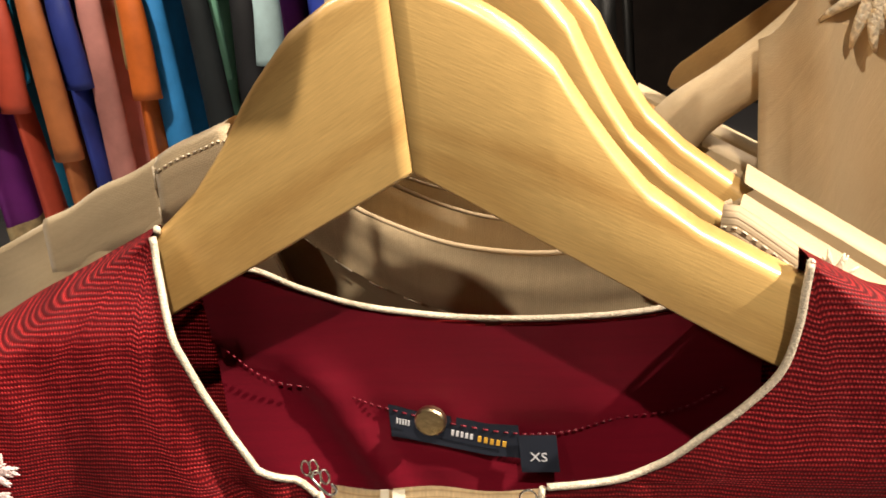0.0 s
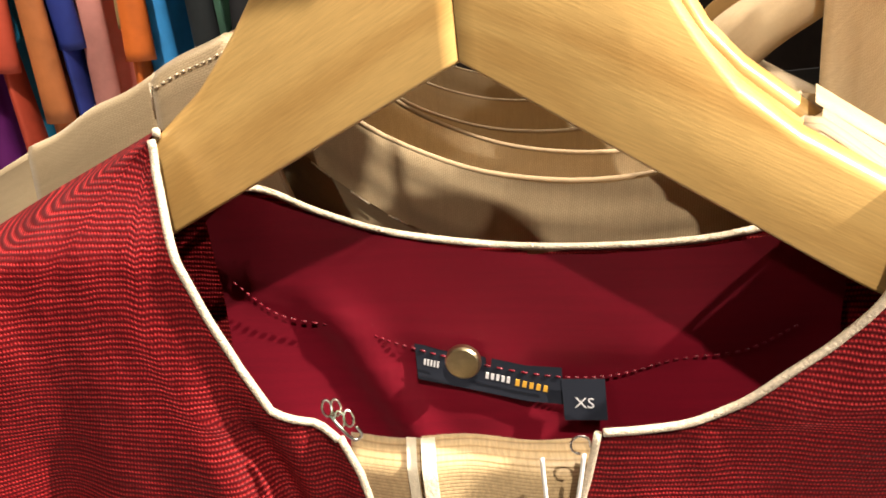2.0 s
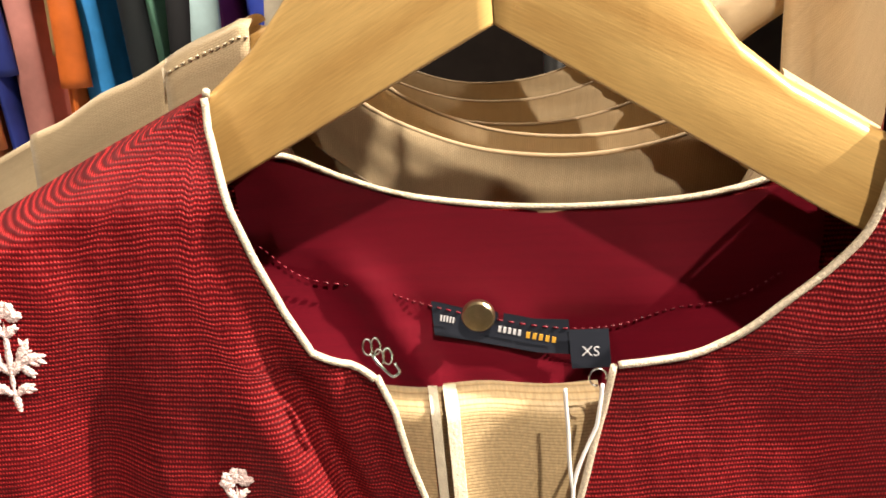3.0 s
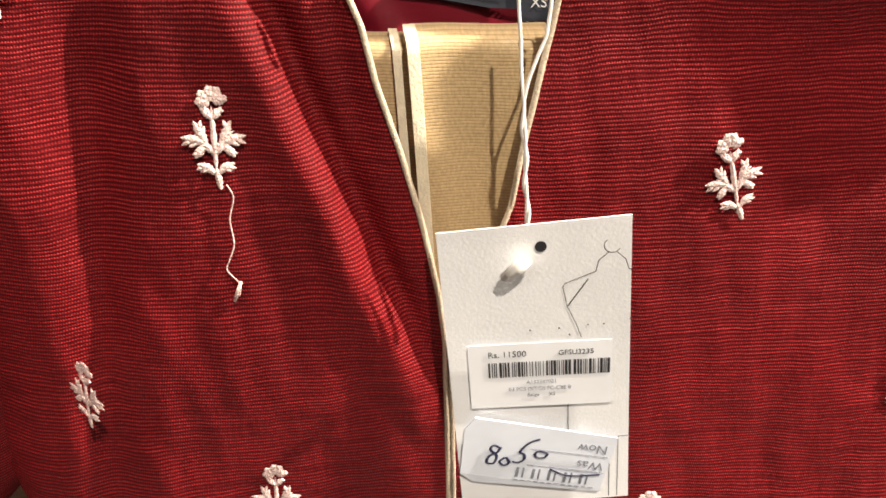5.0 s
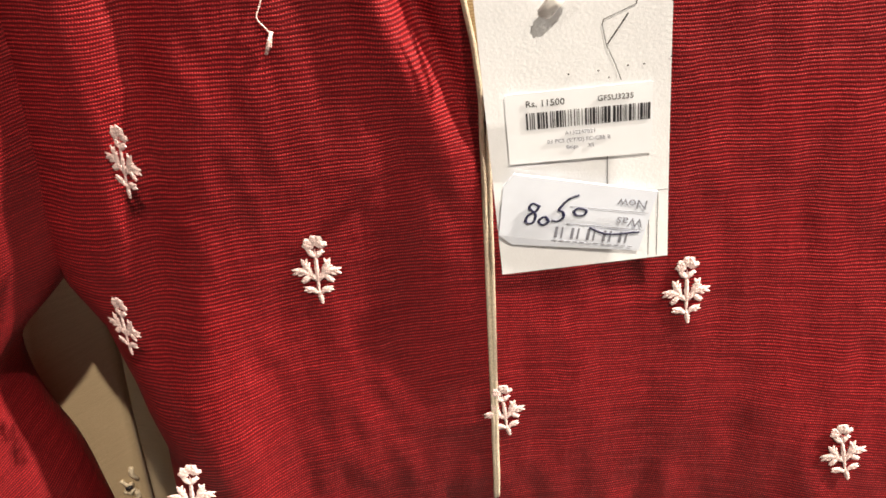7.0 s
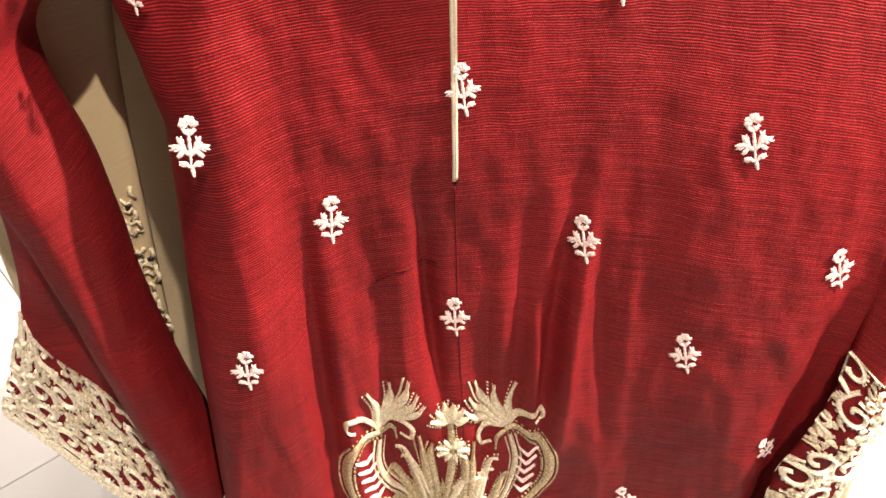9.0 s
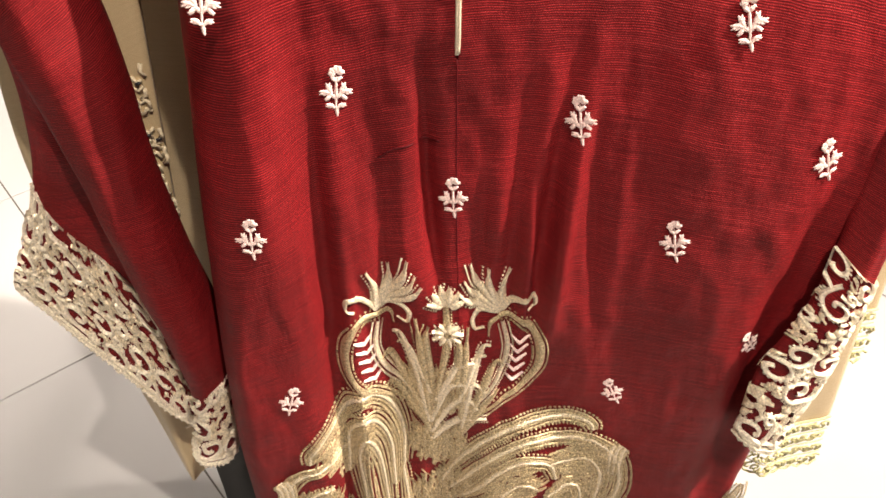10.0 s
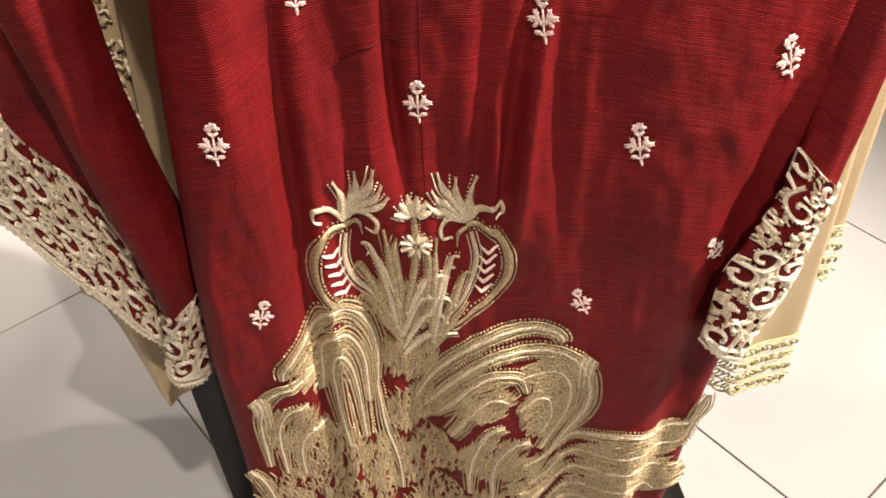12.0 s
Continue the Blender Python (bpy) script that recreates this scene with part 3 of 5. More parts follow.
def build_tunic():
    t = root("red_tunic", (0.02, 0.02, 1.388), "deep red slub silk tunic with gold embroidery on a hanger", "tunic")
    zs = [HEM + (1.296 - HEM) * i / 240 for i in range(241)] + [1.2975 + 0.0012 * i for i in range(12)] + [1.3128 + (1.384 - 1.3128) * i / 44 for i in range(1, 45)]
    bm = bmesh.new()
    tunic_half(bm, -1, zs)
    tunic_half(bm, 1, [z for z in zs if z < 1.369] + [1.369])
    part("body", bm, RED, t)
    # crimson lining of the back, seen through the neck
    back_top = table([(-0.0705, 1.366), (-0.064, 1.358), (-0.049, 1.3535), (-0.034, 1.347), (-0.016, 1.340), (0.003, 1.3362), (0.028, 1.3332), (0.05, 1.3327), (0.08, 1.3342), (0.097, 1.3372), (0.109, 1.342), (0.1165, 1.346)])
    bm = bmesh.new()
    rows, uvs = [], []
    for i in range(41):
        z0 = i / 40
        row, uv = [], []
        for j in range(61):
            s = j / 60
            x = -0.069 + 0.185 * s
            z = 1.14 + (back_top(x) - 1.14) * z0
            step = 0.0012 if z > 1.2945 + 3.2 * (x - 0.035) ** 2 else 0.0
            y = back_y(x, z) - 0.0035 - step - 0.0022 * (1 + math.sin(95 * x + 30 * z)) * smooth(1.335, 1.25, z) - 0.004 * bell(x, -0.03 + 0.5 * (1.31 - z), 0.008) * smooth(1.33, 1.30, z)
            row.append((x, y, z))
            uv.append((x, z))
        rows.append(row)
        uvs.append(uv)
    sheet(bm, rows, uvs)
    lining = part("lining", bm, SATIN, t, "smooth crimson lining and facing")
    seam = [(-0.064, 1.326), (-0.05, 1.314), (-0.027, 1.309), (-0.012, 1.303), (0.01, 1.297), (0.035, 1.2925), (0.053, 1.293), (0.07, 1.298), (0.09, 1.301), (0.105, 1.31)]
    bm = bmesh.new()
    line = spline([(x, 0, z) for x, z in seam], 14)
    for a, b in zip(line[::2], line[1::2]):
        q = [Vector((p.x, back_y(p.x, p.z) - 0.0062, p.z)) for p in (a, b)]
        tube(bm, q, 0.00035, 5)
    part("stitching", bm, SATIN, lining)
    # piping round the neck, the slit and the placket
    def edge(fn, zlist, dx=0.0, lift=0.0004):
        return [Vector((fn(z) + dx, drape(fn(z), z) - lift, z)) for z in zlist]
    neck_z = [1.384 - 0.002 * i for i in range(37)] + [1.311 - 0.0012 * i for i in range(9)]
    back_line = spline([(-0.0655, 0.034, 1.385), (-0.0695, 0.045, 1.3755), (-0.066, 0.057, 1.3615), (-0.051, 0.069, 1.3555), (-0.034, 0.066, 1.3475), (-0.016, 0.063, 1.3405), (0.003, 0.0595, 1.3365), (0.028, 0.0545, 1.3335), (0.055, 0.049, 1.333), (0.08, 0.044, 1.3345), (0.098, 0.040, 1.3385), (0.110, 0.034, 1.345), (0.117, 0.020, 1.3475), (0.1185, 0.006, 1.3575), (0.1145, -0.007, 1.3685)], 8)
    for name, line in (
        ("neck_piping", edge(IN_L, neck_z)),
        ("neck_piping", [Vector((p.x, drape(p.x, p.z) - 0.0004, p.z)) for p in spline([(x, 0, z) for x, z in ((0.1135, 1.369), (0.1125, 1.362), (0.111, 1.351), (0.107, 1.338), (0.098, 1.327), (0.088, 1.318), (0.076, 1.3075), (0.064, 1.302), (0.052, 1.3006), (0.0425, 1.300))], 8)]),
        ("neck_piping", back_line),
        ("slit_piping", edge(IN_L, [1.302 - 0.003 * i for i in range(118)], 0.0008)),
        ("slit_piping", edge(IN_R, [1.300 - 0.003 * i for i in range(117)], -0.0008)),
    ):
        bm = bmesh.new()
        tube(bm, line, 0.00115 if name == "neck_piping" else 0.0011, 8)
        part(name, bm, CORD, t, "champagne corded edge")
    # closed seam under the placket
    bm = bmesh.new()
    tube(bm, [over(-0.0112 - 0.018 * (0.947 - z) / 0.7, z, -0.0002) for z in [0.947 - 0.004 * i for i in range(42)]], 0.0006, 5)
    part("front_seam", bm, RED, t)
    return t


TUNIC = build_tunic()


def build_sleeve(label, stations, thick, n=90):
    """A sleeve lying in a fold. Stations from shoulder to cuff: the outer edge of the layer behind, the fold's edge over it, and the inner edge."""
    lines = [spline([st[i] for st in stations], n // (len(stations) - 1)) for i in range(3)]
    rows, uvs = [], []
    run = 0.0
    for i, (l, f, r) in enumerate(zip(*lines)):
        s = i / (len(lines[0]) - 1)
        run += (lines[2][i] - lines[2][i - 1]).length if i else 0.0
        out = Vector((0, -1, 0))
        tuck = f.lerp(r, 0.35) - out * 0.016
        row = []
        for k in range(22):
            u = k / 22
            row.append(l.lerp(tuck, u) + out * (0.006 * math.sin(math.pi * u) + 0.003 * math.sin(7 * u + 9 * s)))
        for k in range(6):
            row.append(tuck.lerp(f, smooth(0, 1, k / 6)))
        for k in range(28):
            u = k / 28
            ridge = 0.0014 * math.sin(11 * u + 4 * s + 1) * math.sin(math.pi * u)
            row.append(f.lerp(r, u) + out * (thick * math.sin(math.pi * u) ** 0.6 + ridge))
        for k in range(8):
            row.append(r + Vector((0.003 * math.sin(math.pi * k / 8), 0.03 * k / 8, 0)))
        for k in range(18):
            row.append((r + Vector((0, 0.03, 0))).lerp(l + Vector((0, 0.006, 0)), k / 18))
        rows.append([q + Vector((0, 0.003 * noise.noise(q * 26), 0.002 * noise.noise(q * 30))) for q in row])
        uv, dist = [], 0.0
        for k, q in enumerate(row):
            dist += (q - row[k - 1]).length if k else 0.0
            uv.append((dist + 0.4, -run + 0.25 * (q.z - l.z)))
        uvs.append(uv)
    bm = bmesh.new()
    sheet(bm, rows, uvs, close=True)
    return part("sleeve", bm, RED, TUNIC, label), rows


SLEEVE_L, ROWS_L = build_sleeve("red sleeve with a wide gold embroidered cuff", [
    ((-0.190, 0.070, 1.310), (-0.178, 0.030, 1.315), (-0.120, 0.050, 1.315)),
    ((-0.262, 0.082, 1.180), (-0.246, 0.032, 1.190), (-0.150, 0.052, 1.205)),
    ((-0.300, 0.086, 1.075), (-0.284, 0.042, 1.085), (-0.188, 0.058, 1.100)),
    ((-0.303, 0.088, 1.000), (-0.287, 0.052, 1.000), (-0.2330, 0.058, 1.045)),
    ((-0.299, 0.090, 0.930), (-0.2774, 0.053, 0.927), (-0.2244, 0.058, 0.949)),
    ((-0.3127, 0.091, 0.845), (-0.2680, 0.052, 0.865), (-0.2239, 0.058, 0.858)),
    ((-0.3400, 0.093, 0.785), (-0.2607, 0.0515, 0.786), (-0.2175, 0.0576, 0.770)),
    ((-0.3560, 0.0945, 0.755), (-0.2445, 0.050, 0.643), (-0.2047, 0.0565, 0.660)),
    ((-0.3633, 0.0957, 0.734), (-0.2600, 0.0514, 0.550), (-0.2249, 0.058, 0.536)),
], 0.020)
SLEEVE_R, ROWS_R = build_sleeve("red sleeve with a gold embroidered cuff", [
    ((0.285, 0.050, 1.300), (0.200, 0.010, 1.315), (0.240, 0.020, 1.315)),
    ((0.325, 0.050, 1.180), (0.235, 0.000, 1.190), (0.300, 0.010, 1.190)),
    ((0.345, 0.040, 1.040), (0.255, -0.005, 1.050), (0.322, -0.005, 1.050)),
    ((0.335, 0.020, 0.920), (0.262, -0.012, 0.930), (0.315, -0.020, 0.920)),
    ((0.300, 0.000, 0.800), (0.256, -0.030, 0.810), (0.288, -0.038, 0.790)),
    ((0.286, -0.010, 0.740), (0.240, -0.040, 0.745), (0.279, -0.042, 0.732)),
    ((0.270, -0.015, 0.660), (0.214, -0.042, 0.680), (0.272, -0.044, 0.670)),
    ((0.246, -0.020, 0.600), (0.208, -0.042, 0.594), (0.246, -0.044, 0.577)),
], 0.016)

# sprigs scattered over the front
SPRIG = flower_mesh()
SPRIG.materials.append(SILVER_THREAD)
SPRIG.polygons.foreach_set("use_smooth", [True] * len(SPRIG.polygons))
for x, z, turn, size in (
    (-0.075, 1.257, 4, 1.0), (0.102, 1.227, -14, 1.0), (-0.0765, 1.101, 4, 0.98), (0.079, 1.068, -2, 1.0), (0.186, 1.124, -12, 1.0), (-0.131, 1.318, 6, 1.0),
    (-0.004, 1.010, -4, 0.95), (-0.151, 1.004, 8, 1.0), (-0.086, 0.931, 6, 1.0), (0.065, 0.902, -8, 1.02), (0.156, 0.968, -12, 1.05),
    (-0.0165, 0.840, 0, 1.0), (-0.154, 0.840, 5, 1.0), (0.134, 0.805, -10, 1.02), (0.227, 0.866, -16, 1.05), (0.206, 0.697, -32, 0.9), (-0.153, 0.671, 18, 0.95), (0.106, 0.640, -22, 0.9), (0.196, 1.27, -8, 1.0)):
    ob = new("flower_motif", SPRIG)
    ob.parent = TUNIC
    ob.matrix_parent_inverse = TUNIC.matrix_basis.inverted()
    ob.matrix_basis = tangent(x, z + 0.0012, turn, size * 1.08)

# two more round the side
for place, turn, lean in (((-0.1388, 0.0175, 1.162), -42, 12), ((-0.1625, 0.0255, 1.083), -40, 8)):
    ob = new("flower_motif", SPRIG)
    ob.parent = TUNIC
    ob.matrix_parent_inverse = TUNIC.matrix_basis.inverted()
    ob.matrix_basis = Matrix.Translation(place) @ Matrix.Rotation(radians(turn), 4, "Z") @ Matrix.Rotation(radians(lean), 4, "Y")

# loose thread under one sprig
bm = bmesh.new()
tube(bm, spline([over(x, z, 0.0014) for x, z in ((-0.0735, 1.241), (-0.072, 1.236), (-0.0745, 1.228), (-0.0745, 1.219), (-0.077, 1.213), (-0.0785, 1.209), (-0.075, 1.203), (-0.076, 1.198))], 6), 0.00028, 5)
tube(bm, [over(-0.0745, 1.204, 0.0016), over(-0.0765, 1.200, 0.002), over(-0.078, 1.196, 0.0014)], 0.0007, 5)
part("loose_thread", bm, SILVER_THREAD, TUNIC)
# a pulled thread
bm = bmesh.new()
tube(bm, spline([over(x, z, 0.0006) for x, z in ((-0.065, 0.878), (-0.055, 0.885), (-0.044, 0.8875), (-0.033, 0.8865), (-0.024, 0.887))], 6), 0.0006, 5)
part("pulled_thread", bm, RED, TUNIC)

# ---------- gold embroidery of the skirt ----------
AXIS = -0.030


def both_ways(pts):
    """The same stroke on the two sides of the motif's middle line, which leans a little."""
    return pts, [(2 * AXIS - x + 0.02 * (0.7 - z) * -1, z - 0.012) for x, z in pts]


def build_hem_motif():
    def stroke(name, pts, width, material=GOLD, bead=0.0, rise=0.0018, knots=0.0024):
        bm = bmesh.new()
        ribbon(bm, pts, width * 0.82, rise=rise)
        if not bead and width > 0.006:
            beads(bm, pts, 0.0017, width * 0.5)
        if bead:
            beads(bm, pts, knots, bead)
            beads(bm, pts, knots * 0.8, -bead)
        return part(name, bm, material, TUNIC)

    # feathers at the two heads
    for sgn in (0, 1):
        for tip, w in (((-0.093, 0.762), 0.006), ((-0.083, 0.783), 0.007), ((-0.066, 0.786), 0.008), ((-0.052, 0.791), 0.008), ((-0.043, 0.764), 0.008), ((-0.047, 0.776), 0.007)):
            pts = [(-0.079, 0.741), (0.4 * -0.079 + 0.6 * tip[0] + 0.004, 0.4 * 0.741 + 0.6 * tip[1] - 0.003), tip]
            stroke("gold_feather", both_ways(pts)[sgn], w, GOLD_BRIGHT)
        stroke("gold_curl", both_ways([(-0.079, 0.743), (-0.089, 0.757), (-0.099, 0.759), (-0.101, 0.750), (-0.095, 0.747)])[sgn], 0.0055, GOLD_BRIGHT)
        stroke("gold_curl", both_ways([(-0.074, 0.741), (-0.062, 0.744), (-0.054, 0.736), (-0.056, 0.725), (-0.063, 0.727)])[sgn], 0.0055, GOLD_BRIGHT)
        stroke("gold_curl", both_ways([(-0.078, 0.735), (-0.068, 0.731), (-0.066, 0.718)])[sgn], 0.005, GOLD)
        # drop-shaped loops
        outer = both_ways([(-0.074, 0.735), (-0.092, 0.733), (-0.105, 0.712), (-0.107, 0.682), (-0.097, 0.659), (-0.078, 0.640), (-0.060, 0.622), (-0.047, 0.605)])[sgn]
        stroke("gold_loop", outer, 0.0085, GOLD, 0.0055 if sgn == 0 else -0.0055)
        stroke("gold_loop", both_ways([(-0.078, 0.728), (-0.082, 0.700), (-0.076, 0.672), (-0.062, 0.645), (-0.047, 0.620)])[sgn], 0.0055, GOLD_BRIGHT, -0.004 if sgn == 0 else 0.004, knots=0.002)
        for k in range(5):
            z = 0.708 - 0.011 * k
            stroke("gold_leaf", both_ways([(-0.0905 + 0.0012 * k, z), (-0.099 + 0.001 * k, z + 0.007)])[sgn], 0.0036, SILVER_THREAD)
            stroke("gold_leaf", both_ways([(-0.0905 + 0.0012 * k, z), (-0.0845 + 0.001 * k, z + 0.007)])[sgn], 0.0036, SILVER_THREAD)
        # sprays of the centre
        for pts, w in (
            ([(-0.045, 0.600), (-0.052, 0.660), (-0.061, 0.704), (-0.068, 0.707)], 0.007), ([(-0.045, 0.600), (-0.060, 0.650), (-0.072, 0.686), (-0.080, 0.680)], 0.008),
            ([(-0.044, 0.610), (-0.047, 0.690), (-0.050, 0.731)], 0.009), ([(-0.042, 0.640), (-0.056, 0.690), (-0.064, 0.697)], 0.007),
            ([(-0.044, 0.590), (-0.060, 0.628), (-0.075, 0.655)], 0.010), ([(-0.040, 0.660), (-0.043, 0.705), (-0.040, 0.722)], 0.008)):
            stroke("gold_spray", both_ways(pts)[sgn], w, GOLD_BRIGHT if w < 0.008 else GOLD)
    for a in (-70, -42, -14, 14, 42, 70):
        r = radians(a)
        stroke("gold_petal", [(-0.0255 + 0.004 * math.sin(r), 0.738 + 0.003 * math.cos(r)), (-0.0255 + 0.016 * math.sin(r), 0.738 + 0.023 * math.cos(r))], 0.0085, GOLD_BRIGHT)
    stroke("gold_stem", [(-0.0255, 0.742), (-0.027, 0.70), (-0.036, 0.64), (-0.043, 0.57)], 0.0075, GOLD)
    for k in range(9):
        r = 2 * math.pi * k / 9
        stroke("gold_petal", [(-0.026 + 0.003 * math.cos(r), 0.712 + 0.003 * math.sin(r)), (-0.026 + 0.0125 * math.cos(r), 0.712 + 0.0125 * math.sin(r))], 0.007, GOLD_BRIGHT, rise=0.0026)
    for pts, w in (
        ([(-0.043, 0.60), (-0.026, 0.648), (-0.006, 0.650), (0.003, 0.640)], 0.009), ([(-0.043, 0.585), (-0.024, 0.625), (-0.010, 0.628), (-0.004, 0.617)], 0.009),
        ([(-0.038, 0.63), (-0.020, 0.672), (-0.002, 0.678)], 0.009), ([(-0.043, 0.575), (-0.020, 0.600), (0.004, 0.603)], 0.010)):
        stroke("gold_spray", pts, w, GOLD_BRIGHT, 0.0048, knots=0.0018)

    # big scrolls: nested arcs, one set for each side
    left = [
        [(-0.070, 0.540), (-0.067, 0.590), (-0.078, 0.634), (-0.100, 0.652), (-0.122, 0.628), (-0.146, 0.602), (-0.150, 0.588)],
        [(-0.080, 0.520), (-0.080, 0.585), (-0.096, 0.622), (-0.113, 0.606), (-0.117, 0.570), (-0.120, 0.540)],
        [(-0.088, 0.470), (-0.090, 0.560), (-0.099, 0.596), (-0.108, 0.576), (-0.108, 0.520), (-0.103, 0.455)],
        [(-0.183, 0.455), (-0.180, 0.525), (-0.166, 0.563), (-0.140, 0.575), (-0.118, 0.586)],
        [(-0.168, 0.440), (-0.165, 0.505), (-0.152, 0.533), (-0.130, 0.540)],
        [(-0.152, 0.430), (-0.148, 0.478), (-0.135, 0.497), (-0.118, 0.500)],
        [(-0.205, 0.450), (-0.196, 0.430), (-0.190, 0.395), (-0.188, 0.33)],
        [(-0.072, 0.54), (-0.070, 0.47), (-0.062, 0.41), (-0.060, 0.34)],
    ]
    right = [
        [(-0.036, 0.500), (-0.012, 0.553), (0.024, 0.588), (0.064, 0.602), (0.090, 0.598), (0.096, 0.585)],
        [(-0.028, 0.480), (-0.004, 0.530), (0.030, 0.563), (0.062, 0.572), (0.098, 0.570), (0.118, 0.545), (0.123, 0.500), (0.112, 0.455), (0.090, 0.42)],
        [(-0.018, 0.470), (0.006, 0.515), (0.035, 0.540), (0.060, 0.535), (0.066, 0.515)],
        [(-0.006, 0.440), (0.012, 0.485), (0.035, 0.508), (0.052, 0.500)],
        [(0.060, 0.535), (0.092, 0.545), (0.106, 0.520), (0.102, 0.475), (0.080, 0.43)],
        [(0.060, 0.490), (0.082, 0.505), (0.088, 0.480), (0.078, 0.45)],
        [(0.012, 0.33), (0.014, 0.40), (0.030, 0.450), (0.050, 0.465)],
        [(0.035, 0.32), (0.038, 0.39), (0.055, 0.43), (0.075, 0.44)],
        [(0.065, 0.40), (0.110, 0.432), (0.155, 0.452), (0.190, 0.452), (0.226, 0.458)],
        [(0.070, 0.37), (0.120, 0.405), (0.170, 0.420), (0.218, 0.428), (0.229, 0.462)],
        [(0.075, 0.34), (0.130, 0.378), (0.175, 0.392), (0.212, 0.385)],
        [(0.085, 0.315), (0.140, 0.350), (0.185, 0.355), (0.205, 0.34)],
        [(0.100, 0.305), (0.150, 0.325), (0.190, 0.315)],
        [(0.226, 0.458), (0.234, 0.478), (0.238, 0.500)],
    ]
    def flow(pts, lines, gap, bead_side):
        """Nested cords that run together at a scroll's ends, with knots along its outer side."""
        line = spline([(x, 0, z) for x, z in pts], 5)
        for q in range(lines):
            off, made = (q - (lines - 1) / 2) * gap, []
            for i, p in enumerate(line):
                d = line[min(i + 1, len(line) - 1)] - line[max(i - 1, 0)]
                k = off * (0.25 + 0.75 * math.sin(math.pi * min(1.0, max(0.0, 0.06 + 0.9 * i / (len(line) - 1)))))
                made.append((p.x - d.z / d.length * k, p.z + d.x / d.length * k))
            bm = bmesh.new()
            wide = gap * (0.80 if q == lines // 2 else 0.50)
            ribbon(bm, made[::2], wide, rise=0.0020 if q == lines // 2 else 0.0012, taper=False)
            if q in (0, lines - 1):
                beads(bm, made[::2], 0.0027, bead_side * gap * (0.9 if q else -0.9))
            else:
                beads(bm, made[::2], 0.0021, gap * 0.5)
            part("gold_scroll", bm, GOLD_BRIGHT if q == lines // 2 else GOLD, TUNIC)

    for k, pts in enumerate(left):
        flow(pts, 5 if k < 4 else 4, 0.0039, 1 if k != 3 else -1)
    for k, pts in enumerate(right):
        flow(pts, 5 if k < 5 else 4, 0.0039, 1)
    # bulbs at the ends of the scrolls
    for c, a in (((-0.176, 0.556), 70), ((0.117, 0.560), 110)):
        for k in range(-3, 4):
            r = radians(a + 14 * k)
            stroke("gold_bulb", [(c[0] - 0.012 * math.cos(r), c[1] + 0.018 * math.sin(r) - 0.01), (c[0] + 0.004 * k * 0.6, c[1] - 0.004), (c[0] + 0.004 * k * 0.5, c[1] - 0.038)], 0.006, GOLD if k % 2 else GOLD_BRIGHT)
    # filling of fine stitches between the scrolls
    rng = random.Random(4)
    fills = [
        ((-0.125, 0.585), 55, 0.032, 60), ((-0.160, 0.500), 70, 0.034, 90), ((-0.125, 0.450), 90, 0.045, 120), ((-0.170, 0.385), 95, 0.045, 90), ((-0.100, 0.365), 85, 0.045, 100), ((-0.078, 0.420), 80, 0.03, 70),
        ((0.020, 0.500), 40, 0.03, 80), ((0.080, 0.540), 20, 0.028, 60), ((0.080, 0.480), 60, 0.035, 90), ((0.030, 0.400), 70, 0.04, 110), ((0.070, 0.370), 50, 0.04, 90), ((0.150, 0.400), 25, 0.04, 130), ((0.140, 0.335), 25, 0.04, 90), ((0.190, 0.430), 25, 0.028, 110), ((0.195, 0.365), 20, 0.028, 90),
        ((-0.042, 0.63), 95, 0.03, 110), ((-0.040, 0.56), 90, 0.03, 110), ((-0.040, 0.48), 90, 0.035, 120), ((-0.030, 0.39), 90, 0.04, 130), ((-0.170, 0.30), 92, 0.045, 110), ((-0.100, 0.29), 88, 0.045, 110), ((-0.030, 0.30), 90, 0.045, 110), ((0.040, 0.29), 80, 0.045, 110), ((0.105, 0.28), 55, 0.045, 100)]
    for (cx, cz), lean, spread, count in fills:
        bm = bmesh.new()
        for _ in range(int(count * 1.9)):
            a, r = rng.uniform(0, 2 * math.pi), spread * math.sqrt(rng.random())
            x, z = cx + 0.8 * r * math.cos(a), cz + r * math.sin(a)
            d, n = radians(lean + rng.uniform(-16, 16)), rng.uniform(0.010, 0.024)
            ribbon(bm, [(x, z), (x + n * 0.5 * math.cos(d) + 0.0022, z + n * 0.5 * math.sin(d)), (x + n * math.cos(d), z + n * math.sin(d))], rng.uniform(0.0022, 0.0036), lift=0.0004, rise=rng.uniform(0.0008, 0.0022))
        tagged(part("gold_filling", bm, GOLD, TUNIC), kind="stuff")


build_hem_motif()


